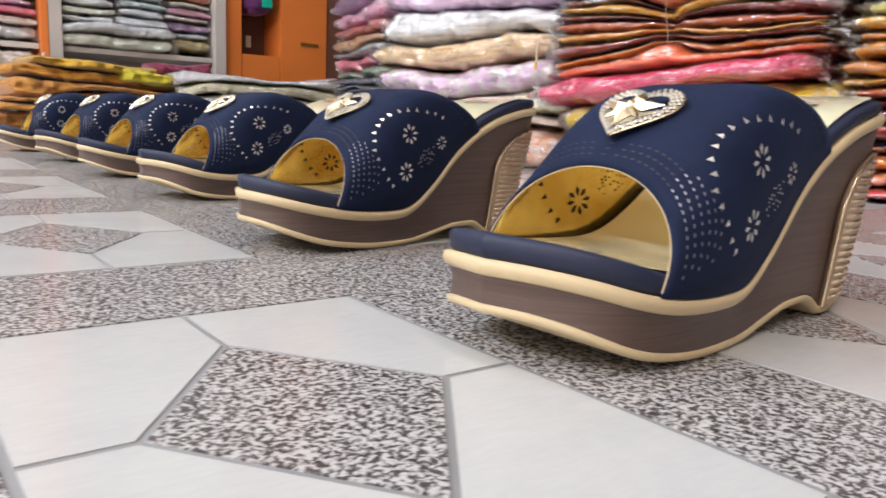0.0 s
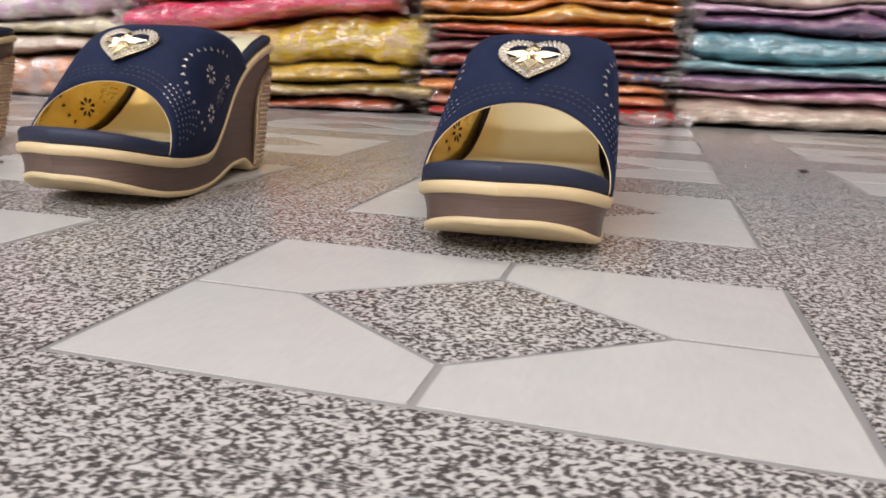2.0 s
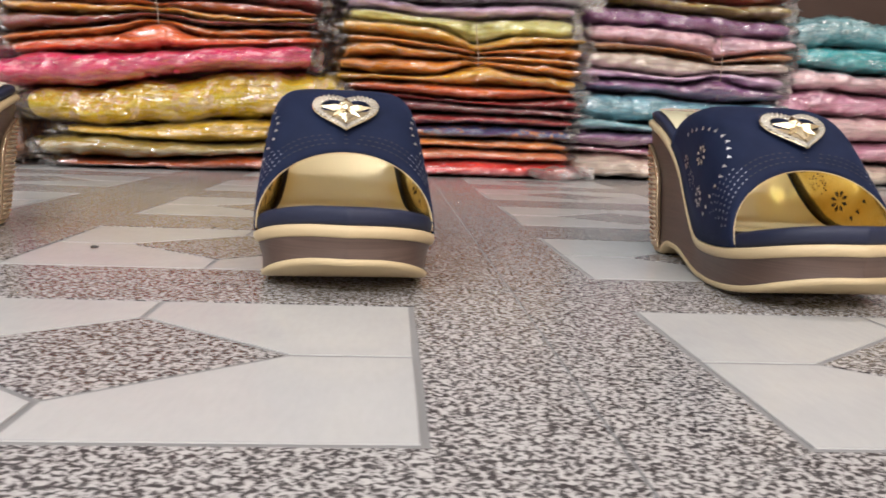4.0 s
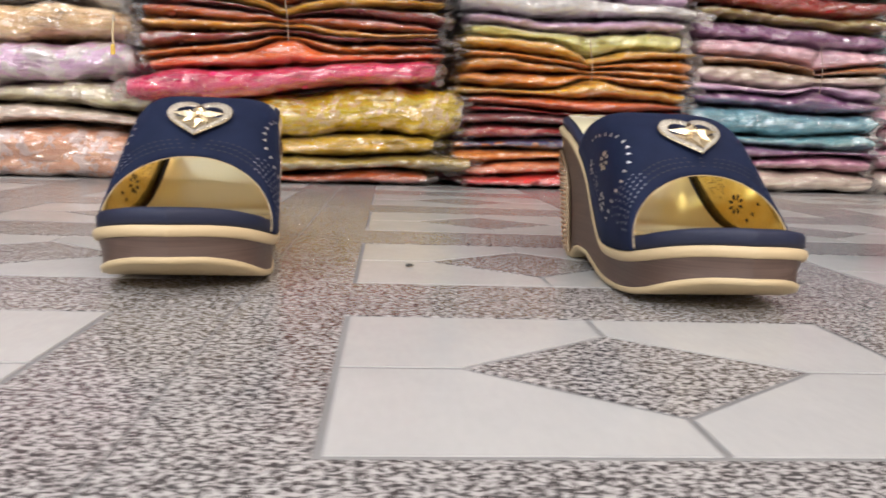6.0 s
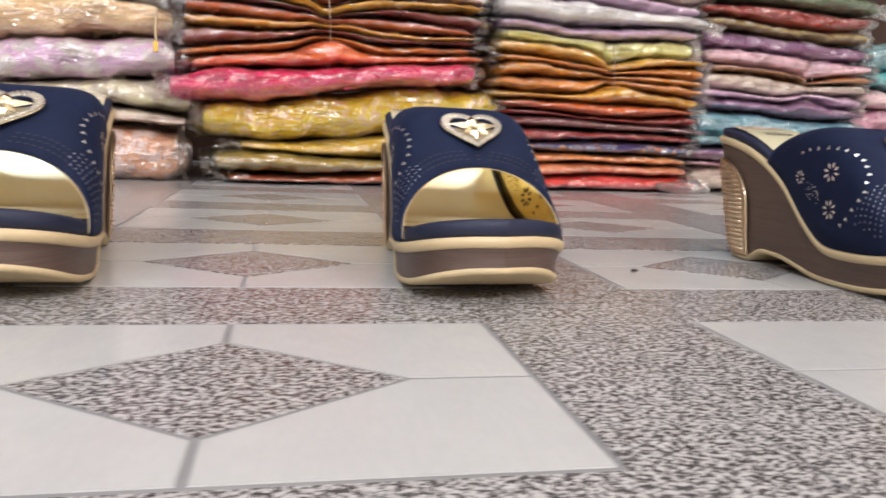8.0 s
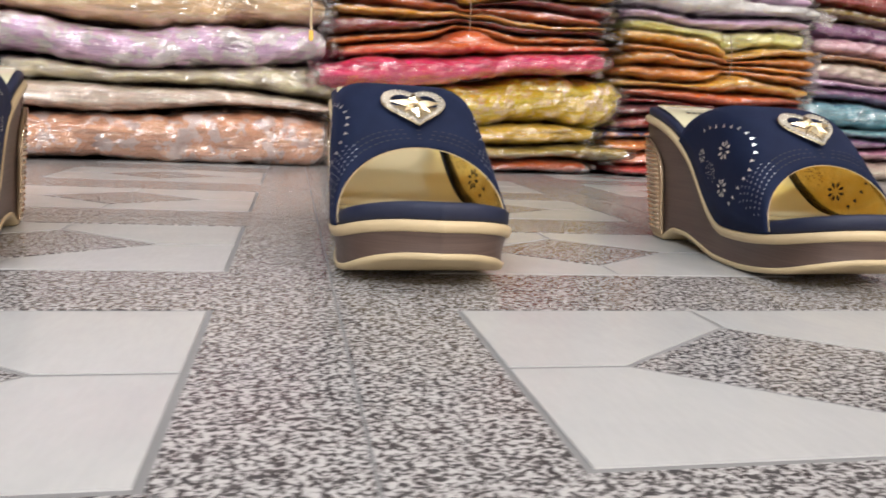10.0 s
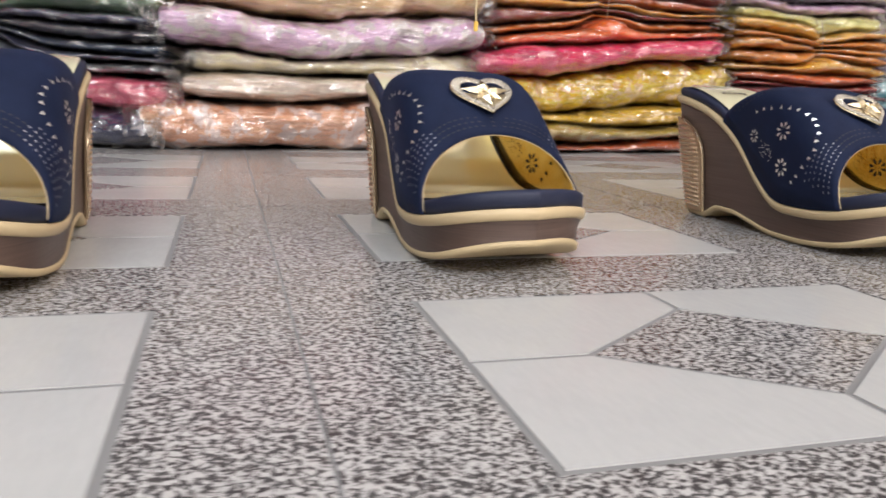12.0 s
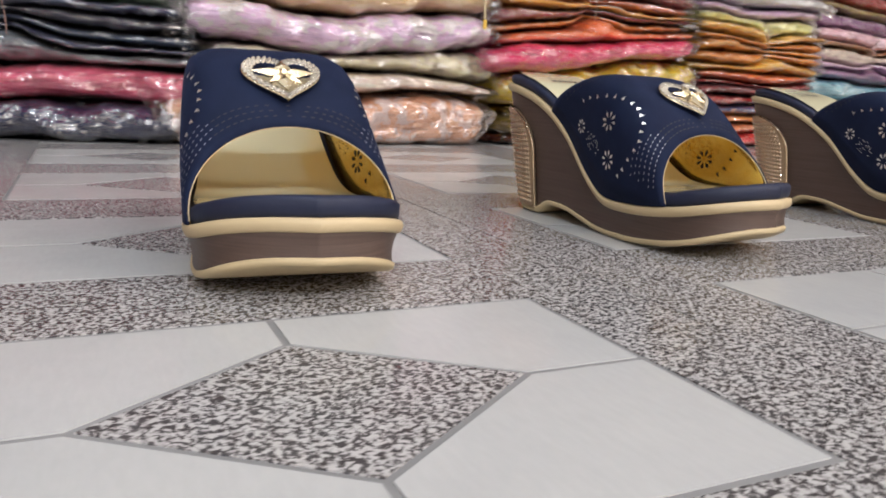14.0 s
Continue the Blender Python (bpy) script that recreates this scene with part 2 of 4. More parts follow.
def curve_through(points):
    """A smooth function through (s, value) points."""
    xs = np.array([p[0] for p in points])
    ys = np.array([p[1] for p in points])
    d = np.diff(ys) / np.diff(xs)
    m = np.concatenate([[d[0]], (d[1:] + d[:-1]) / 2, [d[-1]]])
    m[1:-1][d[1:] * d[:-1] <= 0] = 0

    def f(x):
        x = min(max(x, xs[0]), xs[-1])
        i = min(int(np.searchsorted(xs, x, side="right")) - 1, len(xs) - 2)
        h = xs[i + 1] - xs[i]
        q = (x - xs[i]) / h
        return float((2 * q**3 - 3 * q**2 + 1) * ys[i] + (q**3 - 2 * q**2 + q) * h * m[i] + (-2 * q**3 + 3 * q**2) * ys[i + 1] + (q**3 - q**2) * h * m[i + 1])

    return f


# ---- the room ----
TX, TY = 0.366, 0.2564  # one tile unit
RA, RB, DC, DD = 0.1242, 0.0851, 0.0733, 0.0531  # half sizes of the pale field and of the diamond

tagged(slab("ground", -4.2, 3.2, -5.4, 2.6, -0.05, -0.0009, M_JOINT), "grey jointed base under the patterned floor", "floor", kind="structure")
tagged(slab("wall_north", -4.2, 3.2, 1.75, 1.87, -0.0009, 2.8, M_BACK), "dark wooden wall behind the stacked packets", "wall", kind="structure")
tagged(slab("wall_south", -4.2, 3.2, -5.4, -5.28, -0.0009, 2.8, M_WALL), "plain cream shop wall", "wall", kind="structure")
tagged(slab("wall_west", -4.2, -4.08, -5.28, 1.75, -0.0009, 2.8, M_WALL), "plain cream shop wall", "wall", kind="structure")
tagged(slab("wall_east", 3.08, 3.2, -5.28, 1.75, -0.0009, 2.8, M_WALL), "plain cream shop wall", "wall", kind="structure")
tagged(slab("ceiling", -4.2, 3.2, -5.4, 1.87, 2.8, 2.9, M_CEIL), "plain white ceiling", "ceiling", kind="structure")

for lx, ly, lz, watts, colour in LAMPS:
    at = pose(lx, ly, lz)
    fitting = thing("batten_light", at, "slim white batten light, switched on", "light", "batten lights")
    put("housing", from_bm("housing", box_data(-0.62, 0.62, -0.05, 0.05, -0.05, 0, 0.008), M_CEIL), fitting)
    put("diffuser", from_bm("diffuser", box_data(-0.6, 0.6, -0.035, 0.035, -0.062, -0.0505, 0.004), M_LAMP), fitting)
    light = bpy.data.lights.new("batten_lamp", "AREA")
    light.shape, light.size, light.size_y, light.energy, light.color = "RECTANGLE", 1.2, 0.08, watts, colour
    new("batten_lamp", light).matrix_basis = at @ pose(0, 0, -0.075)


# ---- the wedge sandal: x across, y from toe to heel, z up ----
TOE, LEN = 0.014, 0.291
FOOT = 1  # which side of the toe is the outer, rounder one
w_plan = curve_through([(TOE, 0.0), (0.0150, 0.0157), (0.0175, 0.0256), (0.0220, 0.0345), (0.0315, 0.0434), (0.0480, 0.05), (0.0740, 0.0523), (0.107, 0.05),
                        (0.142, 0.0445), (0.184, 0.0398), (0.230, 0.0378), (0.260, 0.0343), (0.2785, 0.0274), (0.2865, 0.0189), (0.2896, 0.0099), (LEN, 0.0)])
z_top = curve_through([(TOE, 0.0400), (0.025, 0.0370), (0.048, 0.0318), (0.08, 0.0275), (0.11, 0.0265), (0.128, 0.0295), (0.148, 0.0420), (0.18, 0.0705), (0.216, 0.0910), (0.252, 0.1015), (LEN, 0.1055)])
z_sole = curve_through([(TOE, 0.0185), (0.027, 0.0130), (0.048, 0.0062), (0.08, 0.0013), (0.105, 0.0), (0.135, 0.0005), (0.158, 0.0045), (0.184, 0.0085), (0.210, 0.0080), (0.226, 0.0020), (0.236, 0.0), (LEN, 0.0)])


def lean(s, z):
    """The heel's back slopes in towards the floor."""
    if s <= 0.19:
        return s
    back = 0.257 + 0.034 * min(max(z / 0.1, 0), 1) ** 0.85
    return s - (s - 0.19) / (LEN - 0.19) * (LEN - back)


def toe_skew(x, y):
    """The outer corner of the toe is drawn back."""
    f = min(max(1 - (y - TOE) / 0.075, 0), 1)
    k = 0.36 if x * FOOT > 0 else 0.06
    return y + k * abs(x) * f * f


def side(s, z):
    """Half the width of the sole at height z over the station s."""
    a, b = z_sole(s), z_top(s)
    f = min(max((z - a) / max(b - a, 1e-4), 0), 1)
    return 0.985 * w_plan(s) * (0.925 + 0.075 * f)


STATIONS = [TOE + (LEN - TOE) * (1 - math.cos(math.pi * i / 56)) / 2 for i in range(57)]


def layered(name, levels, mat):
    """A closed body from rings; a level is (height over s, inset)."""
    vs, fs, n = [], [], len(STATIONS)
    for zf, inset in levels:
        for sgn in (1, -1):
            for s in STATIONS:
                z = zf(s)
                w = max(side(s, z) - inset, 0.0)
                mid = (LEN + TOE) / 2
                y = mid + (s - mid) * (1 - inset / (LEN - mid))
                vs.append((sgn * w, toe_skew(sgn * w, lean(y, z)), z))
    ring = 2 * n
    loop = list(range(n)) + list(range(2 * n - 1, n - 1, -1))
    for k in range(len(levels) - 1):
        for a, b in zip(loop, loop[1:] + loop[:1]):
            fs.append((k * ring + a, k * ring + b, (k + 1) * ring + b, (k + 1) * ring + a))
    for k in (0, len(levels) - 1):
        o = k * ring
        for i in range(n - 1):
            q = (o + i, o + i + 1, o + n + i + 1, o + n + i)
            fs.append(q if k == 0 else q[::-1])
    bm = bmesh.new()
    me = mesh_of(name, vs, fs, mat)
    bm.from_mesh(me)
    bmesh.ops.remove_doubles(bm, verts=bm.verts, dist=1e-5)
    bmesh.ops.recalc_face_normals(bm, faces=bm.faces)
    bm.to_mesh(me)
    bm.free()
    me.polygons.foreach_set("use_smooth", [True] * len(me.polygons))
    return me


def power(c, p):
    return math.copysign(abs(c) ** p, c)


def vamp(phi, v):
    """A place on the sandal's upper: phi from one side over the top to the other, v from the toe opening to the rear edge."""
    c, s = math.cos(phi), math.sin(phi)
    c0 = (0.0533 * power(c, 0.97), 0.0590 + 0.0170 * s, 0.0275 + 0.0477 * power(s, 0.96))
    c1 = (0.0522 * power(c, 0.39), 0.1230 - 0.0150 * s, 0.0260 + 0.0750 * power(s, 0.52))
    c2 = (0.0422 * power(c, 0.37), 0.2000 - 0.0510 * power(s, 0.9), 0.0850 + 0.0278 * power(s, 0.50))
    k = 0.45
    a0 = (v - k) * (v - 1) / k
    a1 = v * (v - 1) / (k * (k - 1))
    a2 = v * (v - k) / (1 - k)
    p = Vector([a0 * i + a1 * j + a2 * n for i, j, n in zip(c0, c1, c2)])
    # the lower edge sits on the welt
    foot = a0 * 0.0590 + a1 * 0.1230 + a2 * 0.2000
    near = (1 - min(abs(s), 1)) ** 2
    p.x += (1 if c > 0 else -1) * (0.985 * w_plan(foot) - 0.0004 - (a0 * 0.0533 + a1 * 0.0522 + a2 * 0.0422)) * near
    p.z += (z_top(foot) + 0.0004 - (a0 * 0.0275 + a1 * 0.0260 + a2 * 0.0850)) * near
    return p


def vamp_frame(phi, v):
    e = 1e-3
    phi = min(max(phi, 0.01), math.pi - 0.01)
    p = vamp(phi, v)
    a = (vamp(phi + e, v) - vamp(phi - e, v)).normalized()
    b = vamp(phi, v + e) - vamp(phi, v - e)
    n = a.cross(b).normalized()
    if n.z < 0 and abs(n.z) > 0.2 or n.dot(p - Vector((0, p.y, 0.03))) < 0:
        n = -n
    return p, a, n.cross(a).normalized(), n


def vamp_sheet(name, off_a, off_b, mat, margin=0.0, nu=56, nv=26):
    """The upper between two depths below its outer face."""
    vs, fs = [], []
    for off in (off_a, off_b):
        for j in range(nv + 1):
            for i in range(nu + 1):
                phi, v = math.pi * i / nu, margin + (1 - 2 * margin) * j / nv
                p, a, b, n = vamp_frame(phi, v)
                base = vamp(phi, v)
                vs.append(base - n * off)
    w, half = nu + 1, (nu + 1) * (nv + 1)
    for j in range(nv):
        for i in range(nu):
            q = (j * w + i, j * w + i + 1, (j + 1) * w + i + 1, (j + 1) * w + i)
            fs.append(q)
            fs.append(tuple(half + k for k in q[::-1]))
    for i in range(nu):
        fs.append((i + 1, i, half + i, half + i + 1))
        o = nv * w
        fs.append((o + i, o + i + 1, half + o + i + 1, half + o + i))
    for j in range(nv):
        fs.append((j * w, (j + 1) * w, half + (j + 1) * w, half + j * w))
        fs.append(((j + 1) * w + nu, j * w + nu, half + j * w + nu, half + (j + 1) * w + nu))
    return mesh_of(name, vs, fs, mat)


GRID = [(math.pi * i / 160, j / 60) for i in range(4, 80) for j in range(1, 60)]
GRID_AT = [vamp(*g) for g in GRID]


def on_side(s, z):
    """phi and v of the place on the upper's side nearest to a station and a height."""
    i = min(range(len(GRID)), key=lambda k: (GRID_AT[k].y - s) ** 2 + (GRID_AT[k].z - z) ** 2)
    return GRID[i]


def cutouts(sgn):
    """Shapes (phi, v, list of local outlines in metres) of the pattern on one side."""
    shapes = []
    ARC = [(0.1075, 0.041), (0.1012, 0.049), (0.0966, 0.056), (0.0930, 0.0625), (0.0912, 0.0686), (0.0920, 0.0748), (0.0942, 0.0802), (0.0975, 0.0852), (0.1015, 0.0892),
           (0.1076, 0.0928), (0.1147, 0.0952), (0.1216, 0.0962), (0.1295, 0.0964), (0.1385, 0.0958), (0.1470, 0.0946), (0.1550, 0.0928)]
    for k, (s, z) in enumerate(ARC):
        q = math.atan2(z - 0.070, s - 0.125)
        r = 0.0023
        out = [(r * math.cos(q), r * math.sin(q))] + [(0.7 * r * math.cos(q + g), 0.7 * r * math.sin(q + g)) for g in (2.2, -2.2)]
        shapes.append((*on_side(s, z), out))
    for s, z, size in ((0.1215, 0.0805, 1.12), (0.1560, 0.0745, 0.85), (0.1185, 0.0545, 1.12)):
        for k in range(8):
            q = k * math.pi / 4 + 0.2
            c, sn = math.cos(q), math.sin(q)
            r0, r1, w = 0.0022 * size, 0.0066 * size, 0.00105 * size
            rm = r0 + (r1 - r0) * 0.62
            out = [(c * r0, sn * r0), (c * rm - sn * w, sn * rm + c * w), (c * r1, sn * r1), (c * rm + sn * w, sn * rm - c * w)]
            shapes.append((*on_side(s, z), out))
    rnd = random.Random(4)
    for k in range(34):
        q, rr = rnd.uniform(0, 6.28), rnd.uniform(0, 1) ** 0.5
        s, z = 0.1400 + 0.010 * rr * math.cos(q) + 0.004 * rr * math.sin(q), 0.0640 + 0.007 * rr * math.sin(q)
        r = 0.0006
        shapes.append((*on_side(s, z), [(r, 0), (0, r), (-r, 0), (0, -r)]))
    if sgn < 0:
        shapes = [(math.pi - p, v, [(-x, y) for x, y in o]) for p, v, o in shapes]
    return shapes


def dashes(low):
    """Rows of short slits along the toe opening and the rear edge; low: the staggered ones on the sides alone, coloured
    as lit.
    """
    shapes = []
    rows = ((0.060, 40, 9.0), (0.095, 39, 9.0), (0.130, 38, 9.0), (0.165, 37, 0.85), (0.197, 36, 0.62), (0.229, 35, 0.42), (0.915, 32, 9.0), (0.950, 32, 9.0))
    for r, (v, count, reach) in enumerate(rows):
        for k in range(count):
            phi = 0.10 + (math.pi - 0.20) * (k + 0.5 * (r % 2)) / count
            aside = min(phi, math.pi - phi)
            if aside > reach or (aside < 0.90 and v < 0.5) != low:
                continue
            shapes.append((phi, v, [(-0.0008, -0.0003), (0.0008, -0.0003), (0.0008, 0.0003), (-0.0008, 0.0003)] if low else [(-0.0010, -0.0004), (0.0010, -0.0004), (0.0010, 0.0004), (-0.0010, 0.0004)]))
    return shapes


def inlay(name, shapes, lift, mat, frame_axes="side"):
    vs, fs = [], []
    for phi, v, out in shapes:
        p, a, b, n = vamp_frame(phi, v)
        if frame_axes == "side":  # x towards the heel, y up
            ex = Vector((0, 1, 0))
            ex = (ex - n * ex.dot(n)).normalized()
            ey = n.cross(ex)
            if ey.z < 0:
                ey = -ey
            if phi > math.pi / 2:
                out = [(-x, y) for x, y in out]
        else:
            ex, ey = a, b
        o = len(vs)
        for x, y in out:
            vs.append(p + ex * x + ey * y + n * lift)
        fs.append(tuple(range(o, o + len(out))))
    me = mesh_of(name, vs, fs, mat, smooth=False)
    return me


def heart(q):
    x = math.copysign(abs(math.sin(q)) ** 2.2, math.sin(q))
    y = 12.5 * math.cos(q) - 4.0 * math.cos(2 * q) - 1.2 * math.cos(3 * q) - 0.5 * math.cos(4 * q)
    return x * 0.0190, (y + 15.8) / 24.2 * 0.0300


def heart_axes():
    tip, top = Vector((0, 0.0844, 0.0862)), Vector((0, 0.1130, 0.1062))
    ey = (top - tip).normalized()
    ex = Vector((1, 0, 0))
    return tip, ex, ey, ex.cross(ey)


def heart_rim():
    tip, ex, ey, n = heart_axes()
    pts = []
    for k in range(49):
        x, y = heart(math.pi + 2 * math.pi * k / 48)
        x, y = x * 1.03, y * 1.03 - 0.0006
        pts.append(tip + ex * x + ey * y + n * (0.0022 - 3.2 * x * x))
    vs, fs = tube(pts, 0.0008, 6)
    return mesh_of("heart_rim", vs, fs, M_STAR)


def heart_stones():
    tip, ex, ey, n = heart_axes()
    vs, fs = [], []
    for row, count in ((1.0, 44), (0.91, 40), (0.825, 36)):
        for k in range(count):
            x, y = heart(math.pi + 2 * math.pi * (k + 0.5 * (0.85 < row < 0.9)) / count)
            x, y = x * row, 0.0155 * (1 - row) + y * row
            c = tip + ex * x + ey * y + n * (0.0034 - 3.2 * x * x)
            o, r = len(vs), 0.00145
            for g in range(6):
                q = g * math.pi / 3 + k
                vs.append(c + (ex * math.cos(q) + ey * math.sin(q)) * r)
            for g in range(6):
                q = g * math.pi / 3 + k
                vs.append(c + (ex * math.cos(q) + ey * math.sin(q)) * r * 0.5 + n * 0.0009)
            fs += [(o + g, o + (g + 1) % 6, o + 6 + (g + 1) % 6, o + 6 + g) for g in range(6)] + [tuple(range(o + 6, o + 12))]
    return mesh_of("rhinestone_border", vs, fs, M_STONE, smooth=False)


def heart_star():
    """Four long faceted petals with four short ones between, reaching the rim."""
    tip, ex, ey, n = heart_axes()
    c0 = (0.0, 0.0175)
    vs, fs = [], []
    petals = [(8, 0.0160, 0.0040), (90, 0.0108, 0.0044), (172, 0.0160, 0.0040), (270, 0.0150, 0.0042), (225, 0.0118, 0.0024), (315, 0.0118, 0.0024)]
    low = [heart(math.pi + math.pi * k / 16) for k in range(-16, 17)]
    low = [(x * 0.90, 0.0016 + y * 0.90) for x, y in low if y < 0.0165]
    vs += [tip + ex * x + ey * y + n * (0.0046 - 5.0 * x * x) for x, y in [(0.0, 0.0165)] + low]
    fs += [(0, k, k + 1) for k in range(1, len(low))]
    for ang, length, w in petals:
        q = math.radians(ang)
        dx, dy = math.cos(q), math.sin(q)
        o = len(vs)
        for f, sd, h in ((0.0, 0, 0.0016), (0.42, 1, 0.0004), (1.0, 0, 0.0006), (0.42, -1, 0.0004), (0.45, 0, 0.0024)):
            x = c0[0] + dx * length * f - dy * w * sd
            y = c0[1] + dy * length * f + dx * w * sd
            vs.append(tip + ex * x + ey * y + n * (0.0044 + h - 3.2 * x * x))
        fs += [(o, o + 1, o + 4), (o + 1, o + 2, o + 4), (o + 2, o + 3, o + 4), (o + 3, o, o + 4)]
    o = len(vs)
    ring = 8
    for k in range(ring):
        q = 2 * math.pi * k / ring
        vs.append(tip + ex * (0.0022 * math.cos(q)) + ey * (c0[1] + 0.0022 * math.sin(q)) + n * 0.0062)
    vs.append(tip + ey * c0[1] + n * 0.0080)
    fs += [(o + k, o + (k + 1) % ring, o + ring) for k in range(ring)]
    me = mesh_of("star", vs, fs, M_STAR, smooth=False)
    bm = bmesh.new()
    bm.from_mesh(me)
    bmesh.ops.remove_doubles(bm, verts=bm.verts, dist=1e-5)
    bm.to_mesh(me)
    bm.free()
    return me


def panel_front(z):
    """Station at which the heel's studded panel begins at a height."""
    if z <= 0.050:
        return 0.228
    f = min((z - 0.050) / 0.036, 1)
    return 0.228 + 0.056 * (1 - math.sqrt(max(1 - f * f, 0)))


def heel_point(z, u, out):
    """u from -1 to 1 round the back of the heel at height z."""
    s0 = panel_front(z)
    f = abs(u)
    s = s0 + (LEN - s0) * math.sin((1 - f) * math.pi / 2)
    w = side(s, z)
    mid = Vector((0, 0.225))
    x, y = math.copysign(w, u), lean(s, z)
    d = Vector((x, (y - 0.238) * 0.9))
    d = d.normalized() if d.length > 1e-6 else Vector((0, 1))
    return Vector((x + d.x * out, y + d.y * out, z))


def heel_panel():
    vs, fs, nu, nv = [], [], 32, 16
    for out in (0.0010, -0.002):
        for j in range(nv + 1):
            for i in range(nu + 1):
                vs.append(heel_point(0.005 + 0.0795 * j / nv, -1 + 2 * i / nu, out))
    w, half = nu + 1, (nu + 1) * (nv + 1)
    for j in range(nv):
        for i in range(nu):
            q = (j * w + i, j * w + i + 1, (j + 1) * w + i + 1, (j + 1) * w + i)
            fs += [q, tuple(half + k for k in q[::-1])]
    for j in range(nv):
        fs.append((j * w, (j + 1) * w, half + (j + 1) * w, half + j * w))
        fs.append(((j + 1) * w + nu, j * w + nu, half + j * w + nu, half + (j + 1) * w + nu))
    return mesh_of("heel_panel", vs, fs, M_PANEL)


def heel_trim():
    zs = [0.0055 + 0.0785 * k / 26 for k in range(27)]
    pts = [heel_point(z, -1, 0.001) for z in zs] + [heel_point(z, 1, 0.001) for z in zs[::-1]]
    vs, fs = tube(pts, 0.0008, 6)
    return mesh_of("panel_trim", vs, fs, M_STUD)


def heel_studs():
    vs, fs = [], []
    for j in range(19):
        z = 0.0095 + 0.0038 * j
        span = (LEN - panel_front(z)) + 0.02
        count = max(4, int(span * 2 / 0.0043))
        for i in range(count):
            u = -0.93 + 1.86 * (i + 0.5) / count
            p, q = heel_point(z, u, 0.0010), heel_point(z, u, 0.0020)
            n = (q - p).normalized()
            ex = Vector((0, 0, 1)).cross(n).normalized()
            ey = n.cross(ex)
            o, r = len(vs), 0.0016
            for g in range(5):
                a = g * 2 * math.pi / 5 + i
                vs.append(p + (ex * math.cos(a) + ey * math.sin(a)) * r)
            vs.append(q)
            fs += [(o + g, o + (g + 1) % 5, o + 5) for g in range(5)]
    return mesh_of("studs", vs, fs, M_STUD, smooth=False)


def footbed_mesh():
    vs, fs, nu, ns = [], [], 10, 44
    for j in range(ns + 1):
        s = 0.050 + 0.2335 * j / ns
        z = z_top(s) + 0.0075
        for i in range(nu + 1):
            u = -1 + 2 * i / nu
            end = min(1.0, math.sqrt(max(0.0, (j + 0.6) / 4)), math.sqrt(max(0.0, (ns - j + 0.4) / 5)))
            x = u * max(w_plan(s) - 0.0066, 0.002) * end
            vs.append((x, toe_skew(x, lean(s, z)), z + 0.0022 - 0.0005 * (1 - u * u)))
    for j in range(ns):
        for i in range(nu):
            a = j * (nu + 1) + i
            fs.append((a, a + 1, a + nu + 2, a + nu + 1))
    return mesh_of("footbed", vs, fs, M_FOOTBED)


def printed_bars():
    vs, fs = [], []
    for k, (x, w) in enumerate(((-0.012, 0.004), (-0.0065, 0.003), (-0.001, 0.004), (0.0045, 0.003), (0.010, 0.004))):
        for s0, s1 in ((0.232, 0.2355), (0.2385, 0.2395)):
            o = len(vs)
            for xx, s in ((x - w / 2, s0), (x + w / 2, s0), (x + w / 2, s1), (x - w / 2, s1)):
                vs.append((xx, lean(s, z_top(s)), z_top(s) + 0.0101))
            fs.append((o, o + 1, o + 2, o + 3))
    return mesh_of("printed_mark", vs, fs, M_PRINT, smooth=False)


def pad(s):
    """The insole swells under the toes."""
    return 0.0022 * min(max((0.075 - s) / 0.03, 0), 1)


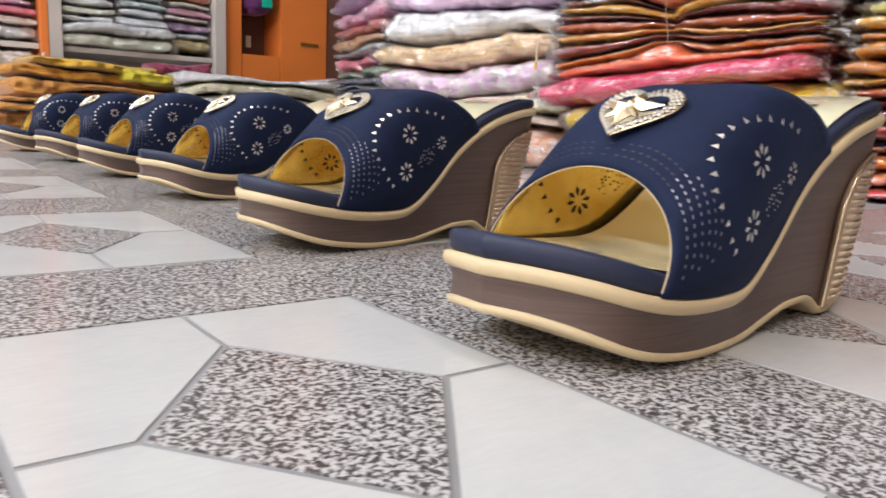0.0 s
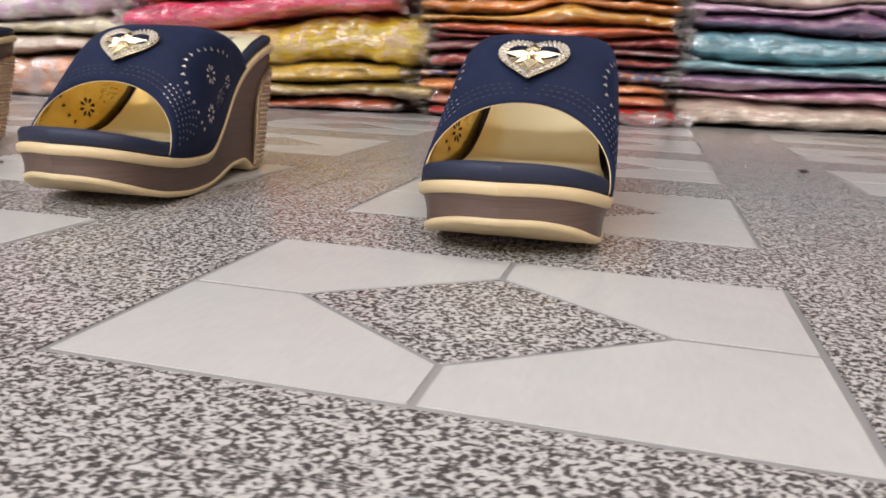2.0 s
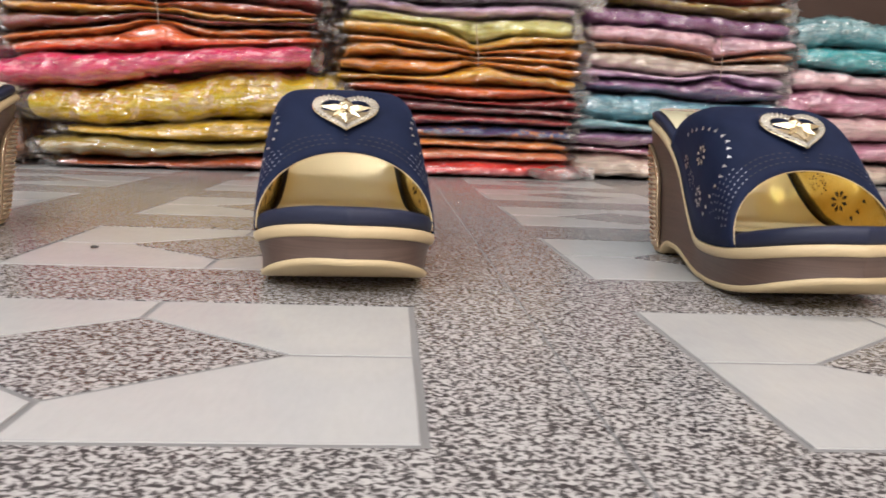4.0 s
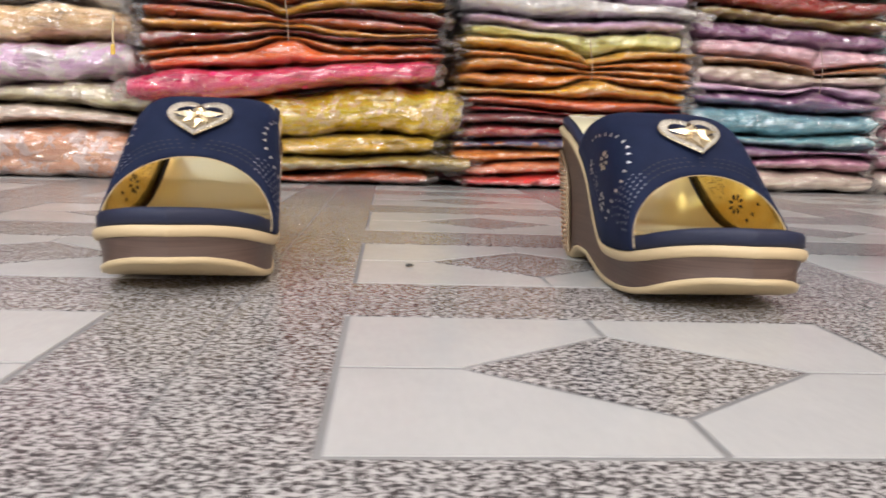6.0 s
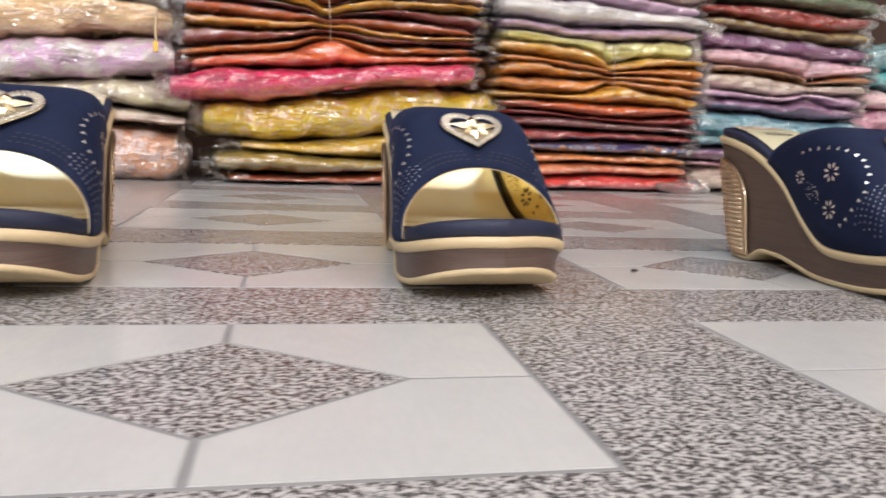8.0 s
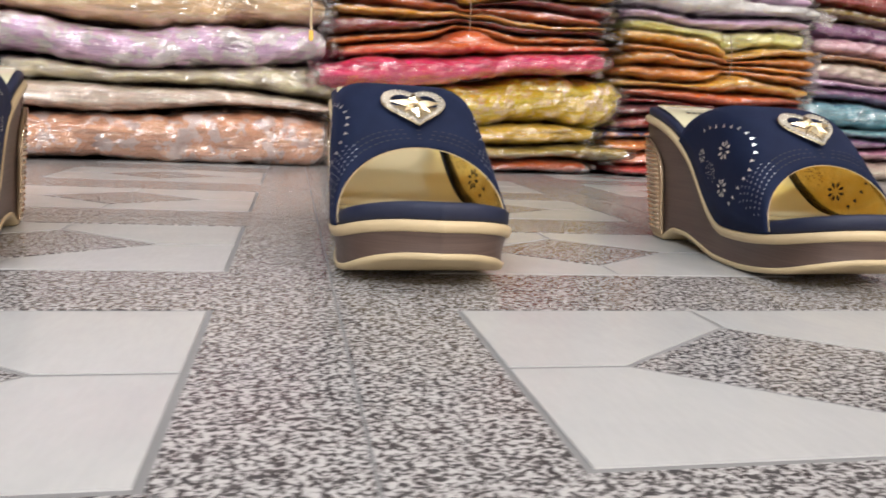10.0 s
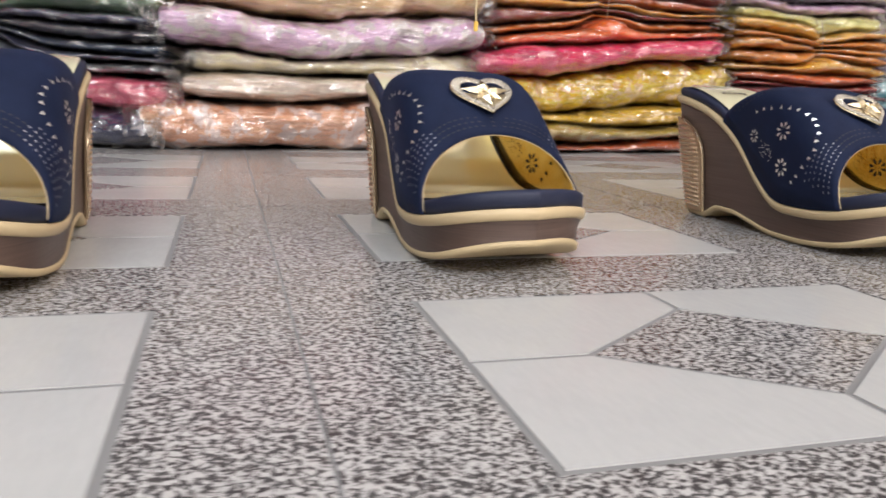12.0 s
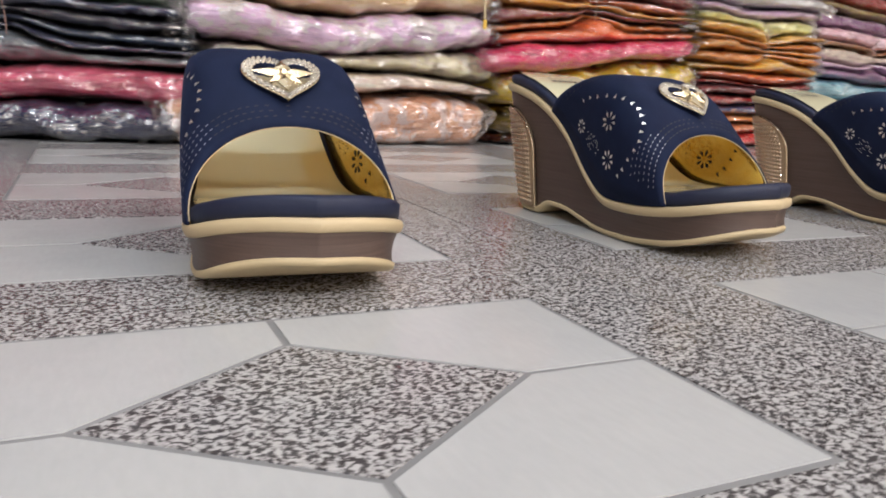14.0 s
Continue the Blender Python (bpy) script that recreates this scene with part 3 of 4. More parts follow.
def build_sandal(m):
    shoe = thing("wedge_sandal", m, "navy suede wedge sandal with gold lining and a jewelled heart", "sandal", "sandals in a row")
    put("outsole", layered("outsole", [(lambda s: z_sole(s), 0.0030), (lambda s: z_sole(s) + 0.001, 0.0008), (lambda s: z_sole(s) + 0.0036, 0.0004), (lambda s: z_sole(s) + 0.0042, 0.0014)], M_OUTSOLE), shoe, "cream rubber outsole")
    ribs = []
    for k in range(31):
        f = k / 30
        ribs.append((lambda s, f=f: z_sole(s) + 0.0038 + f * (z_top(s) - z_sole(s) - 0.0038 - 0.0060), 0.0014 + (0.00035 if k % 2 else 0.0) + 0.0010 * math.sin(math.pi * f)))
    put("wedge", layered("wedge", ribs, M_WEDGE), shoe, "ribbed brown wedge heel")
    put("welt", layered("welt", [(lambda s: z_top(s) - 0.0064, 0.0012), (lambda s: z_top(s) - 0.0056, 0.0002), (lambda s: z_top(s) - 0.0030, -0.0004), (lambda s: z_top(s) - 0.0006, 0.0002), (lambda s: z_top(s), 0.0014)], M_CREAM), shoe, "cream welt band")
    put("insole", layered("insole", [(lambda s: z_top(s) - 0.0006, 0.0034), (lambda s: z_top(s) + 0.0018, 0.0018), (lambda s: z_top(s) + 0.0050 + pad(s), 0.0016), (lambda s: z_top(s) + 0.0068 + pad(s), 0.0028), (lambda s: z_top(s) + 0.0072 + pad(s), 0.0060)], M_INSOLE), shoe, "padded navy insole edge")
    bed = put("footbed", footbed_mesh(), shoe, "glossy cream footbed")
    put("printed_mark", printed_bars(), bed)
    upper = put("upper", vamp_sheet("upper", 0.0, 0.0012, M_SUEDE), shoe, "navy suede upper with cut-out flowers")
    tagged(put("cutout_pattern", inlay("cutout_pattern", cutouts(1), 0.00025, M_CUT), upper, "silver cut-out flowers and arc"), kind="stuff")
    tagged(put("cutout_pattern", inlay("cutout_pattern", cutouts(-1), 0.00025, M_CUT), upper, "silver cut-out flowers and arc"), kind="stuff")
    # slits over the top coloured as shaded, those on the sides as lit
    tagged(put("punched_border", inlay("punched_border", dashes(False), 0.0003, M_SLIT_SHADED, "edge"), upper), kind="stuff")
    tagged(put("punched_border", inlay("punched_border", dashes(True), 0.0003, M_SLIT_LIT, "edge"), upper), kind="stuff")
    piping = tube([vamp_frame(0.03 + (math.pi - 0.06) * k / 40, 0.0)[0] - vamp_frame(0.03 + (math.pi - 0.06) * k / 40, 0.0)[3] * 0.0012 for k in range(41)], 0.00032, 6)
    put("edge_piping", mesh_of("edge_piping", *piping, M_CREAM), upper, "pale edging round the toe opening")
    lining = put("lining", vamp_sheet("lining", 0.0014, 0.0019, M_GOLD, 0.012), shoe, "shiny gold lining")
    tagged(put("cutout_lace", inlay("cutout_lace", cutouts(1), -0.0022, M_HOLE), lining), kind="stuff")
    tagged(put("cutout_lace", inlay("cutout_lace", cutouts(-1), -0.0022, M_HOLE), lining), kind="stuff")
    rim = put("heart_brooch", heart_rim(), shoe, "jewelled heart brooch with rhinestone border")
    tagged(put("rhinestone_border", heart_stones(), rim), kind="stuff")
    put("star", heart_star(), rim, "gold faceted star")
    panel = put("heel_panel", heel_panel(), shoe, "champagne studded heel panel")
    put("panel_trim", heel_trim(), panel)
    tagged(put("stud_field", heel_studs(), panel), kind="stuff")
    return shoe


SANDALS = [  # x, y, heading, outer side
    (-0.008, 0.0591, 0.4, 1), (-0.2735, 0.0740, 5.0, -1), (-0.588, 0.0995, 1.8, 1), (-0.859, 0.0975, 3.5, -1), (-1.1470, 0.0970, 4.2, 1), (-1.4410, 0.0780, -2.0, -1),
]
made_foot = {}
for sx, sy, turn, FOOT in SANDALS:
    at = pose(sx, sy, 0, 0, 0, turn)
    if FOOT in made_foot:
        copy_thing(made_foot[FOOT], at)
    else:
        made_foot[FOOT] = build_sandal(at)


# ---- stacks of wrapped cloth ----
CLOTHS = {}


def cloth_of(colour, second=None, amount=0.5):
    key = (colour, second, amount)
    if key not in CLOTHS:
        CLOTHS[key] = cloth("cloth", colour, second, amount)
    return CLOTHS[key]


def bag_end(end, way, low, high, front, rnd, seed):
    """The empty end of a bag: a crumpled flap of film beside the packet."""
    vs, fs, nu, nv = [], [], 9, 9
    long, drop = rnd.uniform(0.020, 0.055), rnd.uniform(-0.012, 0.004)
    yc = 0.05 + front + rnd.uniform(-0.02, 0.02)
    for i in range(nu + 1):
        f = i / nu
        x = end + way * (f * long - 0.014)
        zl, zh = low(end), high(end)
        for j in range(nv + 1):
            g = j / nv
            ragged = 1 + 0.3 * noise.noise(Vector((g * 6, seed * 1.3, end * 9)))
            half = (zh - zl) * (0.34 + 0.22 * f)
            z = (zl + zh) / 2 + drop * f + (g - 0.5) * 2 * half
            n1 = noise.noise(Vector((x * 55, z * 60, seed * 2.1)))
            n2 = noise.noise(Vector((x * 120 + 5, z * 130, seed * 0.9)))
            vs.append((end + way * (f * long * ragged - 0.014), yc - 0.020 * f + 0.014 * n1 * f + 0.006 * n2, max(z + 0.004 * n2, 0.001)))
    for i in range(nu):
        for j in range(nv):
            a = i * (nv + 1) + j
            fs.append((a, a + 1, a + nv + 2, a + nv + 1))
    return mesh_of("bag_end", vs, fs, M_FILM, smooth=False)


def packet(x0, x1, depth, low, high, colour, seed, style, m, label, tie=None, front=0.0, second=None, amount=0.5, group=""):
    """A folded cloth in a clear bag between two height curves; x along its front, y into the stack."""
    rnd = random.Random(seed)
    thick = high((x0 + x1) / 2) - low((x0 + x1) / 2)
    ob = thing("fabric_packet", m, label, "fabric packet", group)
    folds = max(1, min(4, int(thick / 0.016)))

    def ring_point(x, q, grow, crumple):
        a, b = low(x) + 0.0012 - grow * 0.3, high(x) - 0.0012 + grow * 0.3
        e0, e1 = (x - x0 + 0.012 + grow * 4) / 0.05, (x1 - x + 0.012 + grow * 4) / 0.05
        e = min(1.0, max(0.0, e0)) * min(1.0, max(0.0, e1))
        shut = 0.30 + 0.70 * math.sqrt(max(0.0, 1 - (1 - e) ** 2))
        mid, half = (a + b) / 2, (b - a) / 2 * shut
        c, s = math.cos(q), math.sin(q)
        z = mid + half * power(s, 0.8)
        y = depth / 2 - (depth / 2) * power(c, 0.35)
        # slack folds along the cloth
        z += half * 0.30 * noise.noise(Vector((x * 13 + seed * 2.3, y * 8, seed * 0.9))) + half * 0.16 * noise.noise(Vector((x * 38 + seed, y * 14, seed * 1.9)))
        nz = noise.noise(Vector((x * 9 + seed * 3.1, z * 30, seed * 1.7)))
        n2 = noise.noise(Vector((x * 34 + seed, z * 70, seed * 0.7)))
        if c > 0:
            groove = 0.5 + 0.5 * math.cos((z - a) / max(b - a, 1e-4) * math.pi * 2 * folds)
            loose = 2.6 if style == "bare" else 1.0
            y += loose * (0.015 * nz + 0.010 * n2) * c - grow * 1.3 * c + 0.0055 * groove * c * (grow == 0)
            y += (1 - shut) * 0.035
            if tie is not None:
                y += 0.036 * math.exp(-((x - tie) / 0.026) ** 2) * c
        if crumple:
            y += crumple * c * noise.noise(Vector((x * 60 + seed, z * 90, 3.3)))
            z += crumple * 0.5 * noise.noise(Vector((x * 75, y * 50, seed)))
            jut = min(0.0012, 0.026 * thick)
            y += rnd.uniform(-jut, jut)
            z += rnd.uniform(-jut, jut) * 0.5
        return (x, y + front, z)

    def body(grow, nx, nq, crumple):
        vs, fs = [], []
        xa, xb = x0 - grow * 7, x1 + grow * 7
        for i in range(nx + 1):
            f = i / nx
            x = xa + (xb - xa) * (0.5 - 0.5 * math.cos(math.pi * (0.15 + 0.7 * f)) / math.cos(math.pi * 0.15))
            for k in range(nq):
                vs.append(ring_point(x, 2 * math.pi * k / nq, grow, crumple))
        for i in range(nx):
            for k in range(nq):
                k2 = (k + 1) % nq
                fs.append((i * nq + k, (i + 1) * nq + k, (i + 1) * nq + k2, i * nq + k2))
        fs.append(tuple(range(nq)))
        fs.append(tuple(nx * nq + k for k in range(nq - 1, -1, -1)))
        return vs, fs

    vs, fs = body(0.0, 84, 30, 0.0)
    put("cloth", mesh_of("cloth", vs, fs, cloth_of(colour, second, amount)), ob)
    if style != "bare":
        vs, fs = body(0.0032, 110, 30, 0.006)
        wrapper = put("plastic_wrapper", mesh_of("plastic_wrapper", vs, fs, M_FILM, smooth=False), ob, "crinkled clear plastic bag")
        for end, way in ((x0, -1), (x1, 1)):
            put("bag_end", bag_end(end, way, low, high, front, rnd, seed), wrapper, "loose crumpled end of the bag")
    return ob


def stack(origin, turn, width, layers, seed, depth=0.30, tie=None, group="", wave=0.010, base=0.0):
    """Packets laid one on another; layers are (thickness, colour, words, extras)."""
    m = pose(origin[0], origin[1], base, 0, 0, turn)
    rnd = random.Random(seed)
    z, levels = 0.001, [0.001]
    for lay in layers:
        z += lay[0]
        levels.append(z)
    ph = [rnd.uniform(0, 6.28) for _ in levels]
    tz = tie[1] if tie else 0

    def edge(k):
        def f(x):
            if k == 0:
                return levels[0]
            tilt = layers[k - 1][3].get("slope", 0.0) if len(layers[k - 1]) > 3 else 0.0
            h = levels[k] + tilt * (x - width / 2) + min(wave, 0.3 * layers[k - 1][0] + 0.3 * (layers[k][0] if k < len(layers) else 0.02)) * (0.55 * math.sin(x * 9 + ph[k]) + 0.45 * math.sin(x * 17 + ph[k] * 2.3) * 0.6)
            if tie and tie[1] < levels[k] < tie[2]:
                mid = (tie[1] + tie[2]) / 2
                h += (mid - h) * 0.46 * math.exp(-((x - tie[0]) / 0.055) ** 2)
            return h
        return f

    edges = [edge(k) for k in range(len(levels))]
    for k, (thick, colour, words, *extra) in enumerate(layers):
        ex = extra[0] if extra else {}
        a = ex.get("x0", rnd.uniform(-0.012, 0.016))
        b = ex.get("x1", width + rnd.uniform(-0.016, 0.012))
        tied = tie[0] if tie and tie[1] <= levels[k] < tie[2] else None
        packet(a, b, depth, edges[k], edges[k + 1], colour, seed * 31 + k, ex.get("style", "wrapped"), m, words, tied,
               ex.get("front", rnd.uniform(-0.008, 0.014)), ex.get("second"), ex.get("amount", 0.5), group)
    if tie:
        pts = []
        zb, zt = tie[1] - 0.006, tie[2] + 0.004
        for k in range(15):
            f = k / 14
            pts.append((tie[0] + 0.004 * math.sin(5 * f), 0.020 + 0.004 * math.sin(7 * f), zb + (zt - zb) * f))
        ob = thing("tie_string", m, tie[3], "string", "strings round the stacks")
        vs, fs = tube(pts, 0.0007, 6)
        put("strand", mesh_of("strand", vs, fs, tie[4]), ob)
    return z


ORANGE, AMBER, RUST, PLUM, WINE = (0.74, 0.24, 0.09), (0.74, 0.32, 0.03), (0.56, 0.14, 0.03), (0.16, 0.03, 0.035), (0.26, 0.02, 0.03)
MAGENTA, MUSTARD, OLIVE, BROWN = (0.50, 0.02, 0.13), (0.70, 0.40, 0.02), (0.22, 0.17, 0.05), (0.34, 0.09, 0.045)
PEACH, BLUSH, LILAC, SAGE, CREAMY = (0.78, 0.34, 0.25), (0.78, 0.50, 0.44), (0.66, 0.42, 0.55), (0.50, 0.46, 0.33), (0.78, 0.66, 0.50)
TEAL, MAUVE, GRAPE, NAVY, ROSE = (0.19, 0.33, 0.36), (0.50, 0.28, 0.36), (0.16, 0.07, 0.16), (0.012, 0.016, 0.05), (0.58, 0.15, 0.20)
MINT, WHITE, GREEN, RED, STEEL = (0.62, 0.70, 0.66), (0.80, 0.78, 0.74), (0.10, 0.15, 0.09), (0.55, 0.03, 0.06), (0.15, 0.16, 0.17)


brown = [
    (0.022, BROWN, "brown folded cloth in a shiny clear bag", {"x0": 0.07}),
    (0.030, OLIVE, "dark olive folded cloth in a crinkled clear bag", {"x0": 0.05, "x1": 0.55}),
    (0.028, (0.42, 0.30, 0.04), "olive yellow folded cloth in a clear bag", {"x0": 0.09, "slope": 0.02}),
    (0.075, MUSTARD, "mustard yellow folded cloth in a shiny clear bag", {"x0": 0.03, "x1": 0.54, "second": (0.75, 0.55, 0.22), "amount": 0.3, "slope": 0.09}),
    (0.042, MAGENTA, "magenta folded cloth in a shiny clear bag", {"x0": -0.02, "x1": 0.48, "front": -0.02, "slope": 0.11}),
    (0.018, RUST, "rust orange folded cloth in a clear bag", {"slope": 0.085}), (0.018, (0.66, 0.21, 0.05), "copper folded cloth in a clear bag", {"slope": 0.06}),
    (0.017, PLUM, "plum folded cloth in a clear bag", {"slope": 0.04}), (0.015, (0.55, 0.27, 0.04), "golden brown folded cloth in a clear bag", {"slope": 0.02}),
    (0.018, BROWN, "reddish brown folded cloth in a clear bag"), (0.016, PLUM, "dark plum folded cloth in a clear bag"),
    (0.014, AMBER, "amber folded cloth in a clear bag"), (0.020, (0.09, 0.025, 0.03), "dark wine folded cloth in a clear bag"), (0.018, BROWN, "brown folded cloth in a clear bag"),
    (0.016, RUST, "rust folded cloth in a clear bag"), (0.02, PLUM, "plum folded cloth in a clear bag"), (0.02, (0.5, 0.22, 0.04), "copper folded cloth in a clear bag"), (0.03, BROWN, "brown folded cloth in a clear bag"), (0.03, WINE, "wine red folded cloth in a clear bag"),
]
orange = [
    (0.026, RED, "red folded cloth in a shiny clear bag"), (0.022, (0.72, 0.25, 0.16), "salmon folded cloth in a clear bag"),
    (0.018, ORANGE, "orange folded cloth in a clear bag"), (0.026, (0.03, 0.04, 0.13), "navy folded cloth with orange trim in a clear bag", {"second": (0.6, 0.2, 0.05), "amount": 0.2}),
    (0.020, WINE, "wine red folded cloth in a clear bag"), (0.017, (0.13, 0.04, 0.05), "dark maroon folded cloth in a clear bag"), (0.018, WINE, "maroon folded cloth in a clear bag"), (0.016, RUST, "rust brown folded cloth in a clear bag"),
    (0.022, AMBER, "amber folded cloth in a tied clear bag"), (0.019, ORANGE, "orange folded cloth in a tied clear bag"), (0.020, (0.78, 0.28, 0.10), "bright orange folded cloth in a tied clear bag"),
    (0.019, ORANGE, "orange folded cloth in a tied clear bag"), (0.022, AMBER, "golden folded cloth in a tied clear bag"),
    (0.026, (0.72, 0.62, 0.30), "pale yellow folded cloth in a clear bag"), (0.022, LILAC, "lilac folded cloth in a clear bag"), (0.03, WHITE, "white folded cloth in a clear bag"), (0.03, LILAC, "lilac folded cloth in a clear bag"), (0.04, BLUSH, "pink folded cloth in a clear bag"),
]
mauve = [
    (0.046, BLUSH, "dusty pink folded cloth in a shiny clear bag"), (0.026, MAUVE, "mauve folded cloth in a clear bag"), (0.016, GRAPE, "dark purple folded cloth in a clear bag"),
    (0.030, TEAL, "teal folded cloth in a clear bag"), (0.050, (0.19, 0.33, 0.38), "blue-green folded cloth in a clear bag"), (0.020, GRAPE, "purple folded cloth in a tied clear bag"),
    (0.024, LILAC, "lilac folded cloth in a tied clear bag"), (0.030, BLUSH, "pale mauve folded cloth in a tied clear bag"), (0.018, (0.35, 0.16, 0.06), "bronze folded cloth in a tied clear bag"),
    (0.030, (0.60, 0.38, 0.42), "pink mauve folded cloth in a tied clear bag"), (0.036, GRAPE, "plum folded cloth in a clear bag"), (0.030, OLIVE, "olive folded cloth in a clear bag"), (0.03, WINE, "wine folded cloth in a clear bag"), (0.04, GREEN, "green folded cloth in a clear bag"),
]
blush = [
    (0.05, BLUSH, "pink folded cloth in a shiny clear bag"), (0.04, MAUVE, "mauve folded cloth in a shiny clear bag"), (0.05, (0.70, 0.42, 0.42), "rose pink folded cloth in a clear bag"), (0.05, MAUVE, "mauve folded cloth in a clear bag"), (0.05, (0.66, 0.40, 0.42), "dusty rose folded cloth in a clear bag"), (0.04, (0.03, 0.30, 0.32), "deep teal folded cloth in a clear bag"), (0.06, TEAL, "teal folded cloth in a clear bag"),
]
peach = [
    (0.082, PEACH, "peach floral folded cloth in a crinkled clear bag", {"x0": -0.03, "second": (0.72, 0.58, 0.54), "amount": 0.4}), (0.030, BLUSH, "beige pink folded cloth in a clear bag", {"x0": 0.03}),
    (0.040, SAGE, "sage beige patterned cloth in a clear bag", {"x0": 0.05, "second": (0.62, 0.56, 0.42), "amount": 0.5}), (0.062, LILAC, "lilac pink floral cloth in a shiny clear bag", {"x0": 0.0, "second": (0.72, 0.66, 0.66), "amount": 0.5, "front": -0.012}),
    (0.056, (0.85, 0.42, 0.27), "peach orange folded cloth in a shiny clear bag", {"x0": -0.02, "front": -0.015}), (0.066, MINT, "pale mint folded cloth in a clear bag"), (0.05, LILAC, "lilac folded cloth in a clear bag"), (0.04, RED, "crimson folded cloth in a clear bag"), (0.04, MAUVE, "mauve folded cloth in a clear bag"),
]
navy = [
    (0.052, NAVY, "navy folded cloth with white piping in a clear bag"), (0.050, ROSE, "rose pink folded cloth in a clear bag"), (0.018, STEEL, "grey folded cloth in a clear bag"), (0.018, NAVY, "navy folded cloth in a tied clear bag"),
    (0.020, (0.015, 0.03, 0.06), "midnight blue folded cloth in a tied clear bag"), (0.018, (0.02, 0.015, 0.03), "black folded cloth in a tied clear bag"), (0.020, NAVY, "navy folded cloth in a tied clear bag"),
    (0.026, GREEN, "dark green folded cloth in a tied clear bag"), (0.030, ROSE, "dusty rose folded cloth in a clear bag"), (0.022, STEEL, "grey green folded cloth in a clear bag"), (0.034, (0.33, 0.17, 0.08), "tan folded cloth in a clear bag"), (0.03, WINE, "wine red folded cloth in a clear bag"), (0.04, MAUVE, "mauve folded cloth in a clear bag"), (0.04, GRAPE, "plum folded cloth in a clear bag"),
]


def face(x):
    return 1.10 + 0.15 * x


TILT = 8.5
stack((-0.87, face(-0.87)), TILT, 0.49, brown, 3, tie=(0.228, 0.20, 0.345, "thin pale string tied round a bundle", M_STRING), group="brown stack")
stack((-0.34, face(-0.34)), TILT, 0.44, orange, 5, tie=(0.242, 0.165, 0.275, "thin pale string tied round a bundle", M_STRING), group="orange stack")
stack((0.112, face(0.10) + 0.02), TILT, 0.435, mauve, 7, tie=(0.285, 0.17, 0.29, "thin pale string tied round a bundle", M_STRING), group="mauve stack")
stack((0.56, face(0.56) + 0.03), TILT, 0.46, blush, 9, group="pink stack")
stack((1.03, face(1.03) + 0.03), TILT, 0.46, blush, 10, group="pink stack")
stack((-1.395, face(-1.395) + 0.03), TILT, 0.525, peach, 11, group="peach stack", wave=0.014)
stack((-1.41 - 0.47 * 0.956, 0.905 + 0.47 * 0.292), -17, 0.47, navy, 13, tie=(0.235, 0.12, 0.25, "rose and white twine tied round a bundle", M_ROPE), group="navy stack")


# ---- the far end of the shop ----
shelf = thing("shelf_unit", pose(-3.2, 0, 0), "orange shop shelving with grey posts and loaded boards", "shelf")
for py in (0.53, 1.20):
    put("post", from_bm("post", box_data(-0.40, 0.03, py - 0.025, py + 0.025, 0, 2.2, 0.003), M_POST), shelf, "grey post")
put("edge_strip", from_bm("edge_strip", box_data(-0.40, 0.032, 0.475, 0.5045, 0, 2.2, 0.003), M_ORANGE), shelf, "orange laminate edge")
for pz in (0.30, 0.86):
    put("board", from_bm("board", box_data(-0.40, 0.0, 0.556, 1.174, pz, pz + 0.022, 0.002), M_POST), shelf)
    put("board", from_bm("board", box_data(-0.40, 0.0, -0.30, 0.474, pz, pz + 0.022, 0.002), M_POST), shelf)
put("back_panel", from_bm("back_panel", box_data(-0.42, -0.401, -0.30, 1.226, 0, 2.2), M_WALL), shelf)

cabinet = thing("orange_cabinet", pose(-3.2, 0, 0), "orange laminate cabinet with a dark open recess", "cabinet")
put("side_panel", from_bm("side_panel", box_data(-0.40, 0.0, 1.228, 1.31, 0, 2.2, 0.003), M_ORANGE), cabinet)
put("lower_panel", from_bm("lower_panel", box_data(-0.40, 0.0, 1.312, 1.50, 0, 0.355, 0.003), M_ORANGE), cabinet)
put("front_panel", from_bm("front_panel", box_data(-0.40, 0.0, 1.502, 1.748, 0, 2.2, 0.003), M_ORANGE), cabinet)
put("recess", from_bm("recess", box_data(-0.40, -0.18, 1.312, 1.50, 0.357, 2.2), M_DUSK), cabinet, "dark brown recess")
put("handle", from_bm("handle", box_data(0.002, 0.012, 1.60, 1.70, 0.418, 0.432, 0.004), M_BRASS), cabinet, "small metal handle")

bag = thing("purple_bag", pose(-3.2, 0, 0), "purple bag hanging in the cabinet recess", "bag")
put("body", from_bm("body", box_data(-0.17, 0.015, 1.33, 1.46, 0.545, 0.75, 0.02), cloth_of((0.10, 0.035, 0.10)), True), bag)
put("patch", from_bm("patch", box_data(0.0155, 0.020, 1.40, 1.452, 0.57, 0.72, 0.002), cloth_of((0.03, 0.28, 0.20))), bag, "teal green patch")
tagged(put("price_card", from_bm("price_card", box_data(-3.372, -3.366, 1.40, 1.425, 0.40, 0.455), M_WALL)), "small white card hanging in the recess", "card")

